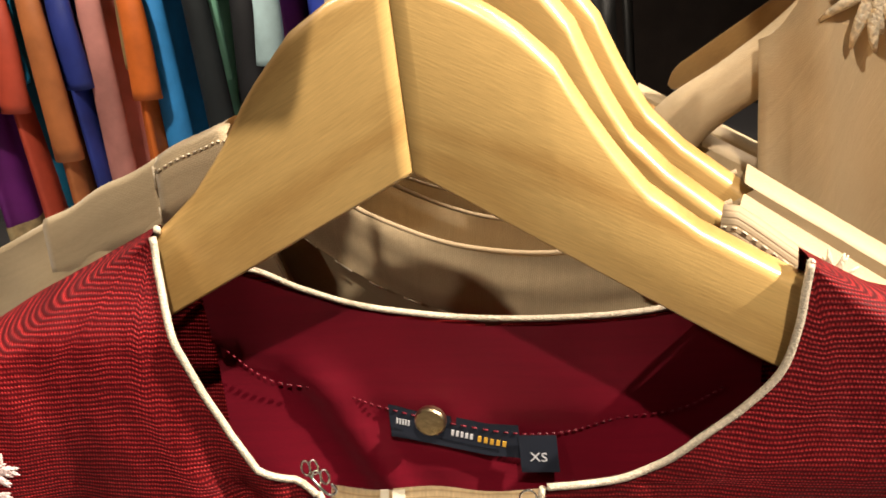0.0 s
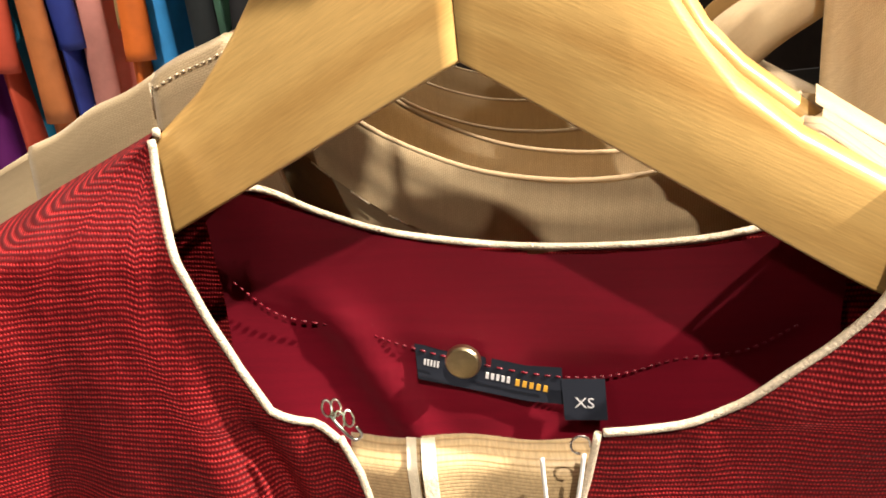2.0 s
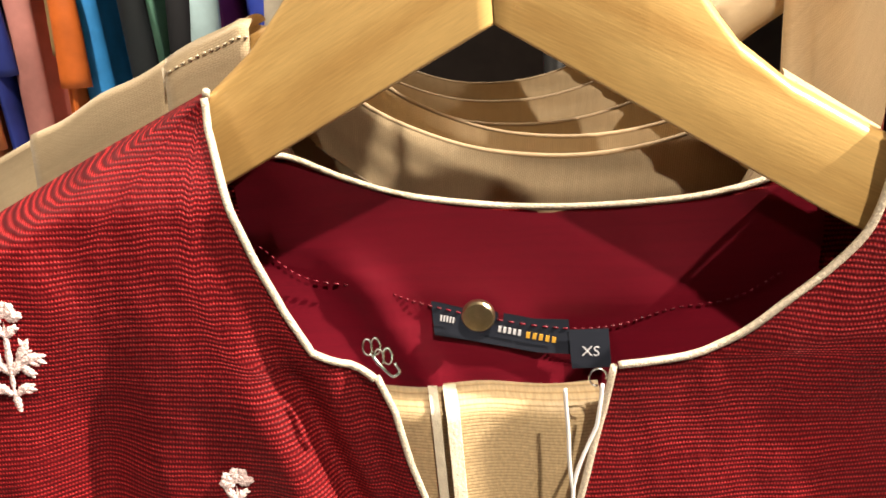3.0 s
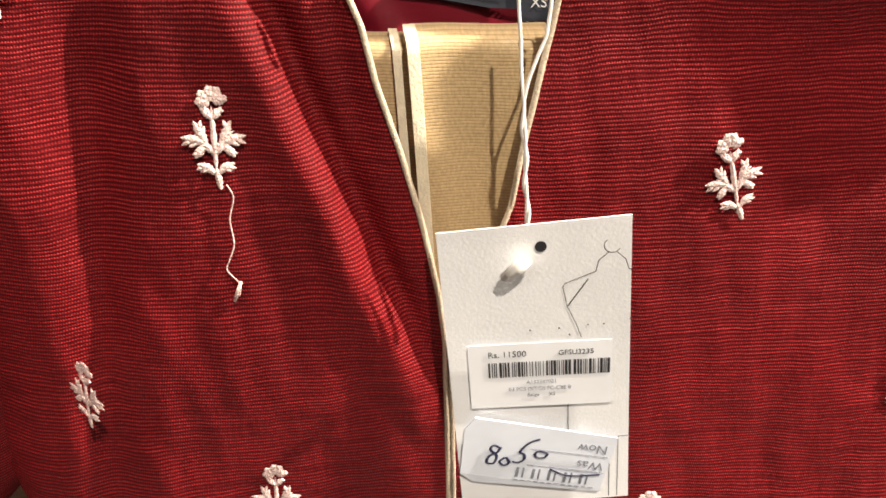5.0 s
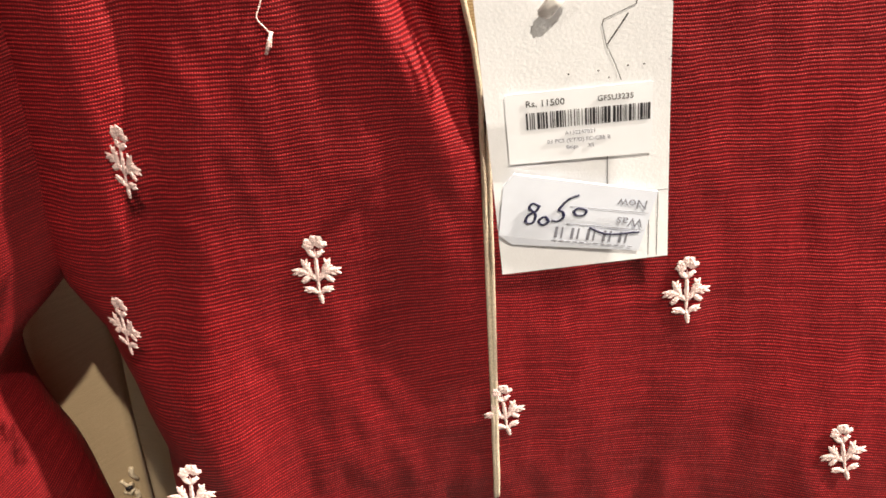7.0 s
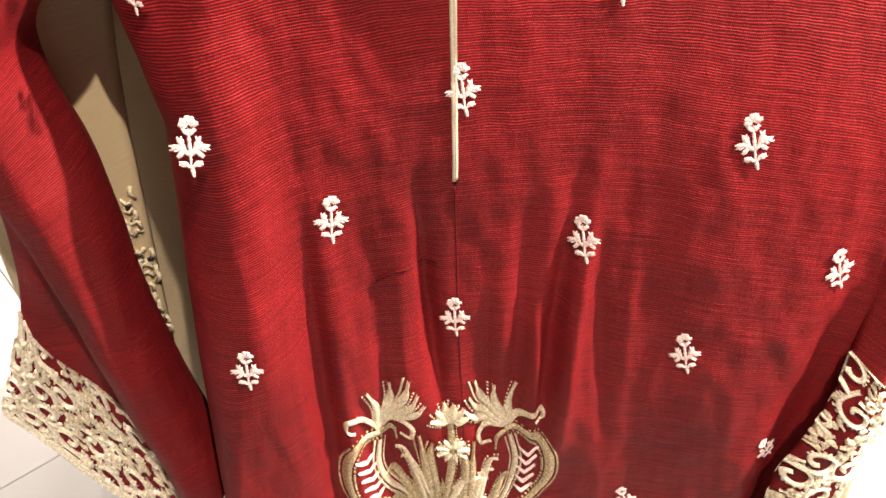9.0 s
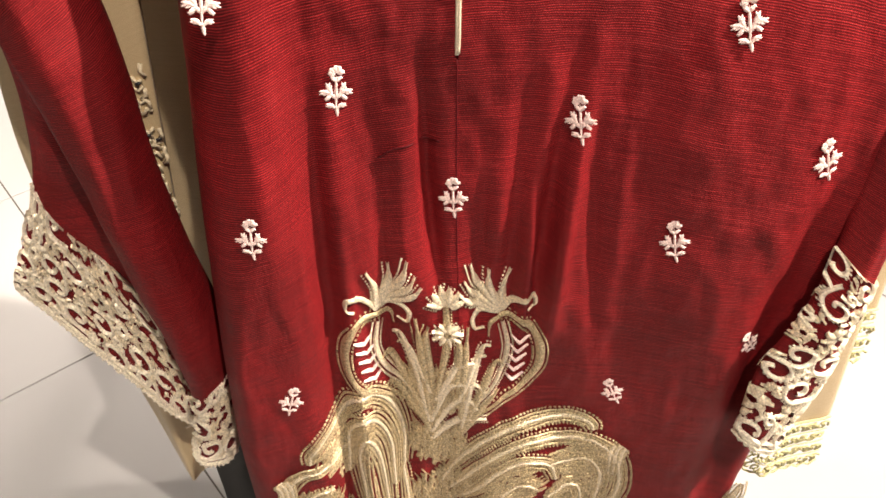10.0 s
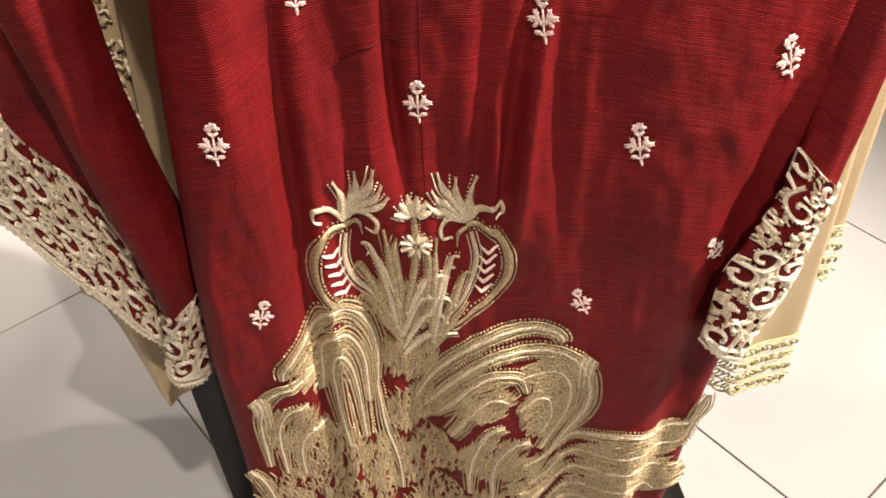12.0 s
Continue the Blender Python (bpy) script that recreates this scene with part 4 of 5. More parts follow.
def build_cuff(rows, parent, k0, k1, first0, first1, wide, tall, seed):
    """Scrolled gold cords over the lower band of a sleeve. k0..k1: the stretch of the sleeve's round; first0, first1: the rows at which the band begins on its two sides; wide, tall: its size."""
    rng = random.Random(seed)
    n = len(rows)

    def place(x, z, lift):
        u, v = min(0.999, max(0.0, x / wide)), min(0.999, max(0.0, z / tall))
        first = first0 + (first1 - first0) * u
        i, k = first + v * (n - 1.001 - first), k0 + u * (k1 - k0)
        i0, j0 = int(i), int(k)
        fi, fk = i - i0, k - j0
        i1, j1 = min(i0 + 1, n - 1), (j0 + 1) % len(rows[0])
        p = (rows[i0][j0] * (1 - fk) + rows[i0][j1] * fk) * (1 - fi) + (rows[i1][j0] * (1 - fk) + rows[i1][j1] * fk) * fi
        nrm = (rows[i0][j1] - rows[i0][j0]).cross(rows[i1][j0] - rows[i0][j0]).normalized()
        return p + nrm * (lift if nrm.y < 0 else -lift)

    bm = bmesh.new()
    for edge in (0.004, 0.010):
        pts = [(wide * i / 16, tall - edge) for i in range(17)]
        ribbon(bm, pts, 0.0036, rise=0.0022, taper=False, place=place)
    beads(bm, [(wide * i / 16, tall - 0.002) for i in range(17)], 0.0042, 0.0, lift=0.002, place=place)
    part("cuff_border", bm, CUFF_CORD, parent)
    # scrolls and rosettes packed side by side
    spots = []
    for r in (0.0125, 0.0095, 0.007, 0.0048):
        for _ in range(500):
            c = (rng.uniform(0.002, wide - 0.002), rng.uniform(-0.001, tall - 0.016))
            if all(math.hypot(c[0] - q[0], c[1] - q[1]) > 0.92 * (r + q[2]) for q in spots):
                spots.append((*c, r))
    cords, leaves = bmesh.new(), bmesh.new()
    for i, (cx, cz, r) in enumerate(spots):
        turn, s = rng.uniform(0, 6.28), rng.choice((-1, 1))
        if i % 3 == 2:
            for q in range(6):
                a = turn + q * 1.047
                ribbon(leaves, [(cx + 0.2 * r * math.cos(a), cz + 0.2 * r * math.sin(a)), (cx + 0.6 * r * math.cos(a), cz + 0.6 * r * math.sin(a)), (cx + 0.98 * r * math.cos(a + 0.2), cz + 0.98 * r * math.sin(a + 0.2))], 0.62 * r, rise=0.0022, place=place)
            continue
        coil = [(cx + r * (1.02 - 0.085 * k) * math.cos(turn + s * 0.78 * k), cz + r * (1.02 - 0.085 * k) * math.sin(turn + s * 0.78 * k)) for k in range(10)]
        tail = (cx + 1.7 * r * math.cos(turn - s * 0.7), cz + 1.7 * r * math.sin(turn - s * 0.7))
        ribbon(cords, [tail] + coil, 0.0034, rise=0.0024, taper=False, place=place)
        beads(cords, coil[:7], 0.0022, s * -0.0026, lift=0.0014, place=place)
        for q in range(4):
            a = turn + s * (0.6 + 1.1 * q)
            ribbon(leaves, [(cx + 1.0 * r * math.cos(a), cz + 1.0 * r * math.sin(a)), (cx + 1.25 * r * math.cos(a + 0.2 * s), cz + 1.25 * r * math.sin(a + 0.2 * s)), (cx + 1.4 * r * math.cos(a + 0.5 * s), cz + 1.4 * r * math.sin(a + 0.5 * s))], 0.0042, rise=0.0018, place=place)
    part("cuff_scrollwork", cords, CUFF_CORD, parent)
    part("cuff_leaves", leaves, GOLD_BRIGHT, parent)


build_cuff(ROWS_L, SLEEVE_L, 0, 21, 56, 74, 0.165, 0.120, 1)
build_cuff(ROWS_L, SLEEVE_L, 29, 57, 78, 77, 0.048, 0.085, 2)
build_cuff(ROWS_R, SLEEVE_R, 28, 57, 51, 53, 0.052, 0.195, 3)


# ---------- labels, snap and hooks in the neck ----------
def lining_point(x, z, lift=0.0):
    return Vector((x, back_y(x, z) - 0.0055 - lift, z))


def lining_pose(x, z, lift=0.0, turn=0.0):
    a = Vector((1, -0.2, 0)).normalized()
    m = Matrix((a, Vector((0, 0, 1)), a.cross(Vector((0, 0, 1))))).transposed().to_4x4()
    return Matrix.Translation(lining_point(x, z, lift)) @ m @ pose(0, 0, 0, 0, 0, turn)


bm = bmesh.new()
sheet(bm, [[lining_point(x, zt + (zb - zt) * v, 0.0004 + 0.002 * v * v) for x, zt, zb in ((-0.008, 1.3035, 1.292), (0.004, 1.3010, 1.2895), (0.016, 1.2985, 1.2868), (0.026, 1.2962, 1.2845), (0.037, 1.2955, 1.2835))] for v in (0, 0.5, 1)])
LABEL = part("brand_label", bm, NAVY, TUNIC, "navy woven label with white and amber marks")
for x0, x1, dz, material in ((-0.0055, -0.0005, 0.0, LABEL_WHITE), (0.0135, 0.0215, 0.0, LABEL_WHITE), (0.0225, 0.0330, -0.0003, LABEL_GOLD)):
    bm = bmesh.new()
    for k in range(5):
        a, b = x0 + (x1 - x0) * k / 5, x0 + (x1 - x0) * (k + 0.62) / 5
        zc = 1.2975 - 0.235 * ((a + b) / 2 + 0.003) + dz
        box(bm, (-(b - a) / 2, -0.0011, 0), ((b - a) / 2, 0.0011, 0.0002), lining_pose((a + b) / 2, zc, 0.0022, -11))
    part("woven_mark", bm, material, LABEL, "", False)
bm = bmesh.new()
sheet(bm, [[lining_point(x, z, 0.002 + 0.003 * v) for x in (0.0365, 0.041, 0.0455, 0.0495)] for v, z in ((0, 1.2925), (0.5, 1.286), (1, 1.2795))])
SIZE = part("size_label", bm, NAVY, TUNIC, "small navy size label")
letters("XS", 0.0052, lining_pose(0.0397, 1.2845, 0.0056, -2), LABEL_WHITE, SIZE)
bm = bmesh.new()
m = lining_pose(0.0068, 1.2998, 0.006)
for r0, r1, z0, z1 in ((0.0056, 0.0056, -0.002, 0.0), (0.0056, 0.0050, 0.0, 0.0008), (0.0050, 0.0048, 0.0008, 0.00075)):
    rows = [[m @ Vector((r * math.cos(k * math.pi / 18), r * math.sin(k * math.pi / 18), z)) for k in range(36)] for r, z in ((r0, z0), (r1, z1))]
    sheet(bm, rows, close=True)
bm.faces.new([bm.verts.new(m @ Vector((0.0048 * math.cos(k * math.pi / 18), 0.0048 * math.sin(k * math.pi / 18), 0.00075))) for k in range(36)])
part("snap_button", bm, BRASS, TUNIC, "round brushed metal snap")
bm = bmesh.new()
for dx, dz, turn in ((-0.0275, 1.3135, 20), (-0.0245, 1.3105, -20)):
    for s in (-1, 1):
        c = Vector((dx + 0.0012 * s, drape(dx, 1.30) - 0.003, dz))
        tube(bm, [c + Vector((0.0016 * math.cos(a) * 0.8, -0.0004, 0.0026 * math.sin(a))) for a in (2 * math.pi * k / 14 for k in range(15))], 0.00035, 6)
tube(bm, spline([(-0.028, 0.006, 1.3115), (-0.025, 0.0045, 1.3075), (-0.0225, 0.0045, 1.3045), (-0.0205, 0.005, 1.3055), (-0.0215, 0.0045, 1.3085)], 6), 0.0005, 6)
part("metal_hook", bm, CHROME, TUNIC, "wire hook sewn at the slit")
bm = bmesh.new()
tube(bm, [Vector((0.0365 + 0.0026 * math.cos(a), 0.004, 1.2965 + 0.0028 * math.sin(a))) for a in (radians(-20 + 22 * k) for k in range(14))], 0.00035, 6)
part("metal_eye", bm, CHROME, TUNIC, "wire eye sewn at the slit")

# ---------- folded organza behind the slit ----------
SCARF = root("folded_scarf", (0.01, 0.03, 1.19), "folded beige organza scarf tucked behind the front slit", "scarf")
for name, x0, x1, y, top, mtl in (("folded_panel", -0.0075, 0.042, 0.026, 1.2835, BEIGE_SHEER), ("folded_panel", -0.030, 0.040, 0.030, 1.2815, BEIGE_SHEER), ("satin_edge", -0.0078, -0.0035, 0.0247, 1.2837, IVORY), ("satin_edge", -0.0125, -0.0095, 0.0285, 1.2818, IVORY)):
    bm = bmesh.new()
    rows, uvs = [], []
    for i in range(31):
        z = top + 0.001 - 0.13 * i / 30
        rows.append([(x, y - 0.12 * x - 0.004 * smooth(0, 0.004, top - z) + 0.0012 * math.sin(160 * x + 20 * z) + (0.0008 if i else 0.006), z - 0.10 * (x - x0) * 0.6) for x in (x0 + (x1 - x0) * j / 24 for j in range(25))])
        uvs.append([(0.1 * j, z) for j in range(25)])
    sheet(bm, rows, uvs)
    ob = part(name, bm, mtl, SCARF)
    so = ob.modifiers.new("cloth", "SOLIDIFY")
    so.thickness, so.offset = 0.0008, 1


# ---------- the price tag ----------
def build_tag():
    t = root("price_tag", (0.028, -0.006, 1.222), "white price tag with a barcode sticker hanging from a string", "price tag")
    a = (Vector((0.0625, -0.0115, 1.159)) - Vector((-0.0035, 0.0005, 1.158))).normalized()
    up = Vector((-0.02, -0.010, 1)).normalized()
    up = (up - a * up.dot(a)).normalized()
    m = Matrix((a, up, a.cross(up))).transposed().to_4x4()
    m = Matrix.Translation((0.0295, -0.0075, 1.159)) @ m
    card = bmesh.new()
    w, h = 0.0335, 0.063
    rows = []
    for i in range(19):
        v = -h + 2 * h * i / 18
        lean = 0.0030 * (v / h)
        rows.append([m @ Vector((-w - lean * 0.3 + (2 * w) * j / 10 , v + (0.0018 * (j - 5) / 5 if i == 18 else 0) + (0.001 * (j - 5) / 5 if i == 0 else 0), 0.0014 * math.sin(v * 30) * (j - 5) / 10 + 0.0010 * (v / h) ** 2)) for j in range(11)])
    sheet(card, rows)
    c = part("card", card, CARD, t, "", False)
    so = c.modifiers.new("card", "SOLIDIFY")
    so.thickness, so.offset = 0.0006, -1

    def flat(name, x0, x1, y0, y1, z, material, parent, turn=0.0, bevel=0.0):
        bm = bmesh.new()
        box(bm, (x0, y0, z), (x1, y1, z + 0.00012), m @ pose(0, 0, 0, 0, 0, turn))
        return part(name, bm, material, parent, "", False)

    def line(name, pts, r, z, material, parent):
        bm = bmesh.new()
        for a, b in zip(pts, pts[1:]):
            d = Vector((b[0] - a[0], b[1] - a[1], 0))
            n = Vector((-d.y, d.x, 0)).normalized() * r
            e = d.normalized() * r * 0.6
            bm.faces.new([bm.verts.new(m @ (Vector((*p, z)) + q)) for p, q in ((a, -n - e), (b, -n + e), (b, n + e), (a, n - e))])
        return part(name, bm, material, parent, "", False)

    # printed line drawing of a dress form, as plain strokes
    ring = [(0.0262 + 0.0029 * math.cos(k * math.pi / 10), 0.0535 + 0.0029 * math.sin(k * math.pi / 10)) for k in range(21)]
    line("printed_line", ring, 0.00014, 0.0013, INK, c)
    line("printed_line", [(0.0248, 0.0508), (0.0215, 0.0478), (0.0205, 0.0435), (0.0095, 0.0392), (0.0090, 0.0375), (0.0104, 0.0300), (0.0135, 0.0225), (0.0155, 0.0165)], 0.00014, 0.0013, INK, c)
    line("printed_line", [(0.0277, 0.0508), (0.0308, 0.0478), (0.0320, 0.0440), (0.0332, 0.0432)], 0.00014, 0.0013, INK, c)
    line("printed_line", [(0.0178, 0.0405), (0.0108, 0.0302)], 0.00024, 0.0013, INK, c)
    line("printed_line", [(0.0105, -0.010), (0.0105, -0.0300), (0.0265, -0.0305), (0.0265, -0.061)], 0.00014, 0.0006, INK, c)
    line("printed_line", [(0.0335, -0.0308), (0.0298, -0.0308), (0.0298, -0.061)], 0.00014, 0.0006, INK, c)
    for x, y in ((-0.003, 0.0205), (0.0075, 0.0208), (0.0178, 0.0217), (0.0235, 0.0217), (0.0112, 0.0178), (0.033, 0.0235)):
        flat("print_speck", x - 0.0003, x + 0.0003, y - 0.0003, y + 0.0003, 0.0013, INK, c)
    # barcode sticker
    s = flat("barcode_sticker", -0.0262, 0.0268, -0.0138, 0.0148, 0.0011, STICKER, t)
    letters("Rs. 11500", 0.0036, m @ pose(-0.0190, 0.0092, 0.0014), INK, s)
    letters("GFSU3235", 0.0030, m @ pose(0.0070, 0.0092, 0.0014), INK, s)
    rng = random.Random(9)
    x = -0.0190
    while x < 0.0252:
        n = rng.choice((0.00025, 0.0004, 0.0004, 0.0007, 0.0010))
        bm = bmesh.new()
        box(bm, (x, 0.0002, 0.0013), (x + n, 0.0068, 0.0014), m)
        part("bar", bm, INK, s, "", False)
        x += n + rng.choice((0.0003, 0.0004, 0.0006, 0.0009))
    letters("A132247021", 0.0022, m @ pose(-0.0050, -0.0032, 0.0014), GREY_INK, s)
    letters("03 PCS (S/T/D) FC-CBE B", 0.0022, m @ pose(-0.0117, -0.0062, 0.0014), GREY_INK, s)
    letters("Beige      XS", 0.0021, m @ pose(-0.0048, -0.0090, 0.0014), GREY_INK, s)
    # discount sticker, stuck on upside down
    bm = bmesh.new()
    q = m @ pose(-0.0030, -0.0375, 0.0022, 0, 0, -11.5) @ Matrix.Scale(1.1, 4)
    outline = [(-0.0262, 0.0090), (-0.0232, 0.0142), (0.0278, 0.0122), (0.0262, -0.0130), (-0.0200, -0.0150), (-0.0252, -0.0110)]
    top = [bm.verts.new(q @ Vector((x, y, 0.0006 if x < -0.02 else 0.0))) for x, y in outline]
    low = [bm.verts.new(q @ Vector((x, y, -0.0003))) for x, y in outline]
    bm.faces.new(top)
    for i in range(6):
        bm.faces.new((top[i - 1], low[i - 1], low[i], top[i]))
    d = part("discount_sticker", bm, BLUE_STICKER, t, "bluish white handwritten discount sticker", False)
    over_d = lambda x, y, r=180: q @ pose(x, y, 0.0009, 0, 0, r)
    letters("Now", 0.0052, over_d(0.0250, 0.0085), GREY_INK, d)
    letters("Was", 0.0052, over_d(0.0250, 0.0010), GREY_INK, d)
    bm = bmesh.new()
    for y in (0.0035, -0.0037):
        box(bm, (-0.002, y - 0.0001, 0.0007), (0.0258, y + 0.0001, 0.0008), q)
    for k in range(12):
        box(bm, (-0.0060 + 0.0025 * k, -0.0112, 0.0007), (-0.0042 + 0.0025 * k, -0.0109, 0.0008), q)
    part("printed_line", bm, GREY_INK, d, "", False)
    bm = bmesh.new()
    for k in range(5):
        box(bm, (-0.0055 + 0.0058 * k, -0.0098, 0.0007), (-0.0045 + 0.0058 * k, -0.0052, 0.0008), q)
        box(bm, (-0.0032 + 0.0058 * k, -0.0098, 0.0007), (-0.0026 + 0.0058 * k, -0.0052, 0.0008), q)
    part("printed_mark", bm, GREY_INK, d, "", False)

    def pen(pts):
        bm = bmesh.new()
        path = [q @ Vector((p.x, p.y, 0.0009)) for p in spline([(x, y, 0) for x, y in pts], 6)]
        tube(bm, path, 0.00058, 6, 0.4)
        part("pen_stroke", bm, PEN, d)

    pen([(-0.0125, 0.0025), (-0.0150, 0.0035), (-0.0160, 0.0015), (-0.0135, -0.0010), (-0.0140, -0.0045), (-0.0165, -0.0045), (-0.0160, -0.0015), (-0.0135, 0.0005), (-0.0125, 0.0030)])
    pen([(-0.0105, -0.0015), (-0.0120, -0.0035), (-0.0105, -0.0050), (-0.0085, -0.0035), (-0.0100, -0.0012)])
    pen([(0.0005, 0.0085), (-0.0030, 0.0062), (-0.0055, 0.0020), (-0.0040, 0.0010), (-0.0035, -0.0012), (-0.0055, -0.0030), (-0.0075, -0.0028)])
    pen([(-0.0005, 0.0012), (0.0010, 0.0030), (0.0040, 0.0025), (0.0035, 0.0005), (0.0008, 0.0002), (-0.0003, 0.0018)])
    pen([(0.0065, -0.0045), (0.0135, -0.0065), (0.0245, -0.0045)])
    # a flat black disc for the dark of the punched opening, loop and twisted string
    bm = bmesh.new()
    disc = [bm.verts.new(m @ Vector((0.0015 + 0.0021 * math.cos(k), 0.0545 + 0.0021 * math.sin(k), 0.0014))) for k in (2 * math.pi * i / 16 for i in range(16))]
    bm.faces.new(disc)
    part("hole_shade", bm, INK, c, "", False)
    bm = bmesh.new()
    box(bm, (-0.0028, -0.0062, -0.0016), (0.0028, 0.0062, 0.0016), m @ pose(-0.0075, 0.0480, 0.005, 12, 25, -35), 0.0009)
    part("plastic_toggle", bm, WHITE_PLASTIC, t)
    for s in (-1, 1):
        bm = bmesh.new()
        path = []
        for i in range(61):
            v = i / 60
            p = Vector((0.0262 + 0.0105 * (v ** 1.2) * (1 if s > 0 else -0.02), -0.0062 + 0.006 * v, 1.2165 + 0.0800 * v))
            tw = (1 - smooth(0.45, 0.7, v)) * 0.0007 + 0.0001
            path.append(p + Vector((tw * math.cos(26 * v + (0 if s > 0 else math.pi)), tw * math.sin(26 * v + (0 if s > 0 else math.pi)), 0)))
        if s > 0:
            path = [Vector((min(p.x, 0.026 + 0.011 * smooth(1.262, 1.296, p.z) + (p.x - 0.026) * 0.1), p.y, p.z)) for p in path]
        tube(bm, path, 0.00062, 7)
        part("string", bm, WHITE_PLASTIC, t)
    return t


build_tag()

# ---------- hangers ----------
H_M = Matrix.Translation((0.016, hanger_y(0.016), 1.448)) @ pose(0, 0, 0, 0, 0, -12.13)


def build_hanger(m, material, label):
    t = root("wooden_hanger", m, label, "hanger", "hangers on the rack")
    arms = {
        -1: ([(0, 0), (0.008, 0), (0.016, -0.002), (0.030, -0.010), (0.045, -0.025), (0.057, -0.041), (0.069, -0.054), (0.090, -0.070), (0.205, -0.130)], [(0, -0.051), (0.088, -0.0945), (0.205, -0.148)]),
        1: ([(0, 0), (0.010, -0.001), (0.020, -0.006), (0.030, -0.013), (0.040, -0.023), (0.047, -0.036), (0.053, -0.046), (0.062, -0.059), (0.076, -0.071), (0.100, -0.086), (0.215, -0.145)], [(0, -0.051), (0.093, -0.111), (0.215, -0.165)]),
    }
    for s, (top, low) in arms.items():
        ft, fl = table(top), table(low)
        end = top[-1][0]
        bm = bmesh.new()
        rows, uvs = [], []
        for i in range(49):
            x = end * i / 48
            zt, zb = ft(x), fl(x)
            if i > 45:
                k = (i - 45) / 3
                mid = (zt + zb) / 2
                sh = math.sqrt(max(0.05, 1 - k * k))
                zt, zb = mid + (zt - mid) * sh, mid + (zb - mid) * sh
            th, r = 0.0068, 0.0042
            ring = []
            for cx, cz, a0 in ((th - r, zt - r, 0), (-(th - r), zt - r, 90), (-(th - r), zb + 0.0012, 180), (th - r, zb + 0.0012, 270)):
                rr = r if a0 < 180 else 0.0012
                for a in (0, 22.5, 45, 67.5, 90):
                    q = radians(a0 + a)
                    yy = cx + (r if a0 < 180 else 0.0012) * math.cos(q) + (0 if a0 < 180 else math.copysign(r - 0.0012, cx))
                    ring.append((yy, cz + rr * math.sin(q)))
            rows.append([m @ Vector((s * x + 0.0002 * s, y, z)) for y, z in ring])
            uvs.append([(x + 0.3 * (s > 0) - 0.4 * z, y, z + 0.52 * x) for y, z in ring])
        lay_uvs = [[(u, z) for u, y, z in r] for r in uvs]
        vs = sheet(bm, rows, lay_uvs, close=True)
        bm.faces.new(vs[0])
        bm.faces.new(vs[-1][::-1])
        bmesh.ops.recalc_face_normals(bm, faces=bm.faces)
        part("hanger_arm", bm, material, t)
    bm = bmesh.new()
    path = [m @ Vector((0, 0, z)) for z in (-0.02, 0.0, 0.02, 0.045)] + [m @ Vector((0.022 - 0.022 * math.cos(a), 0, 0.075 + 0.030 * math.sin(a))) for a in (radians(-20 + 14 * k) for k in range(15))]
    tube(bm, path, 0.0019, 8)
    part("hook", bm, CHROME, t, "chrome hanger hook")
    bm = bmesh.new()
    tube(bm, [m @ Vector((0, 0, -0.001)), m @ Vector((0, 0, 0.004))], 0.0036, 12)
    part("collar", bm, CHROME, t)
    return t


build_hanger(H_M, WOOD, "varnished pale wooden hanger holding the red tunic")



ARM_L = table([(0, -0.004), (0.045, -0.025), (0.069, -0.054), (0.09, -0.070), (0.205, -0.130), (0.30, -0.180)])
ARM_R = table([(0, -0.004), (0.040, -0.023), (0.062, -0.059), (0.10, -0.086), (0.215, -0.145), (0.30, -0.189)])


def arm_top(x):
    return ARM_L(-x) if x < 0 else ARM_R(x)


def stitches(bm, pts, radius=0.0004):
    for a, b in zip(pts[::2], pts[1::2]):
        tube(bm, [a, b], radius, 5)


def lace_flower(bm, m, size, seed):
    """A padded white blossom of thread with open eyelets round it."""
    rng = random.Random(seed)
    for ring, n in ((1.0, 13), (0.72, 10), (0.45, 7)):
        for k in range(n):
            a = 2 * math.pi * k / n + rng.uniform(-0.2, 0.2)
            p = [m @ Vector((size * ring * q * math.cos(a + 0.25 * q), -0.0016 * math.sin(math.pi * q) - 0.0006, size * ring * q * math.sin(a + 0.25 * q))) for q in (0.2, 0.5, 0.8, 1.0)]
            tube(bm, p, lambda s: size * 0.085 * (0.35 + math.sin(math.pi * min(1, s + 0.15))), 6, 0.7)


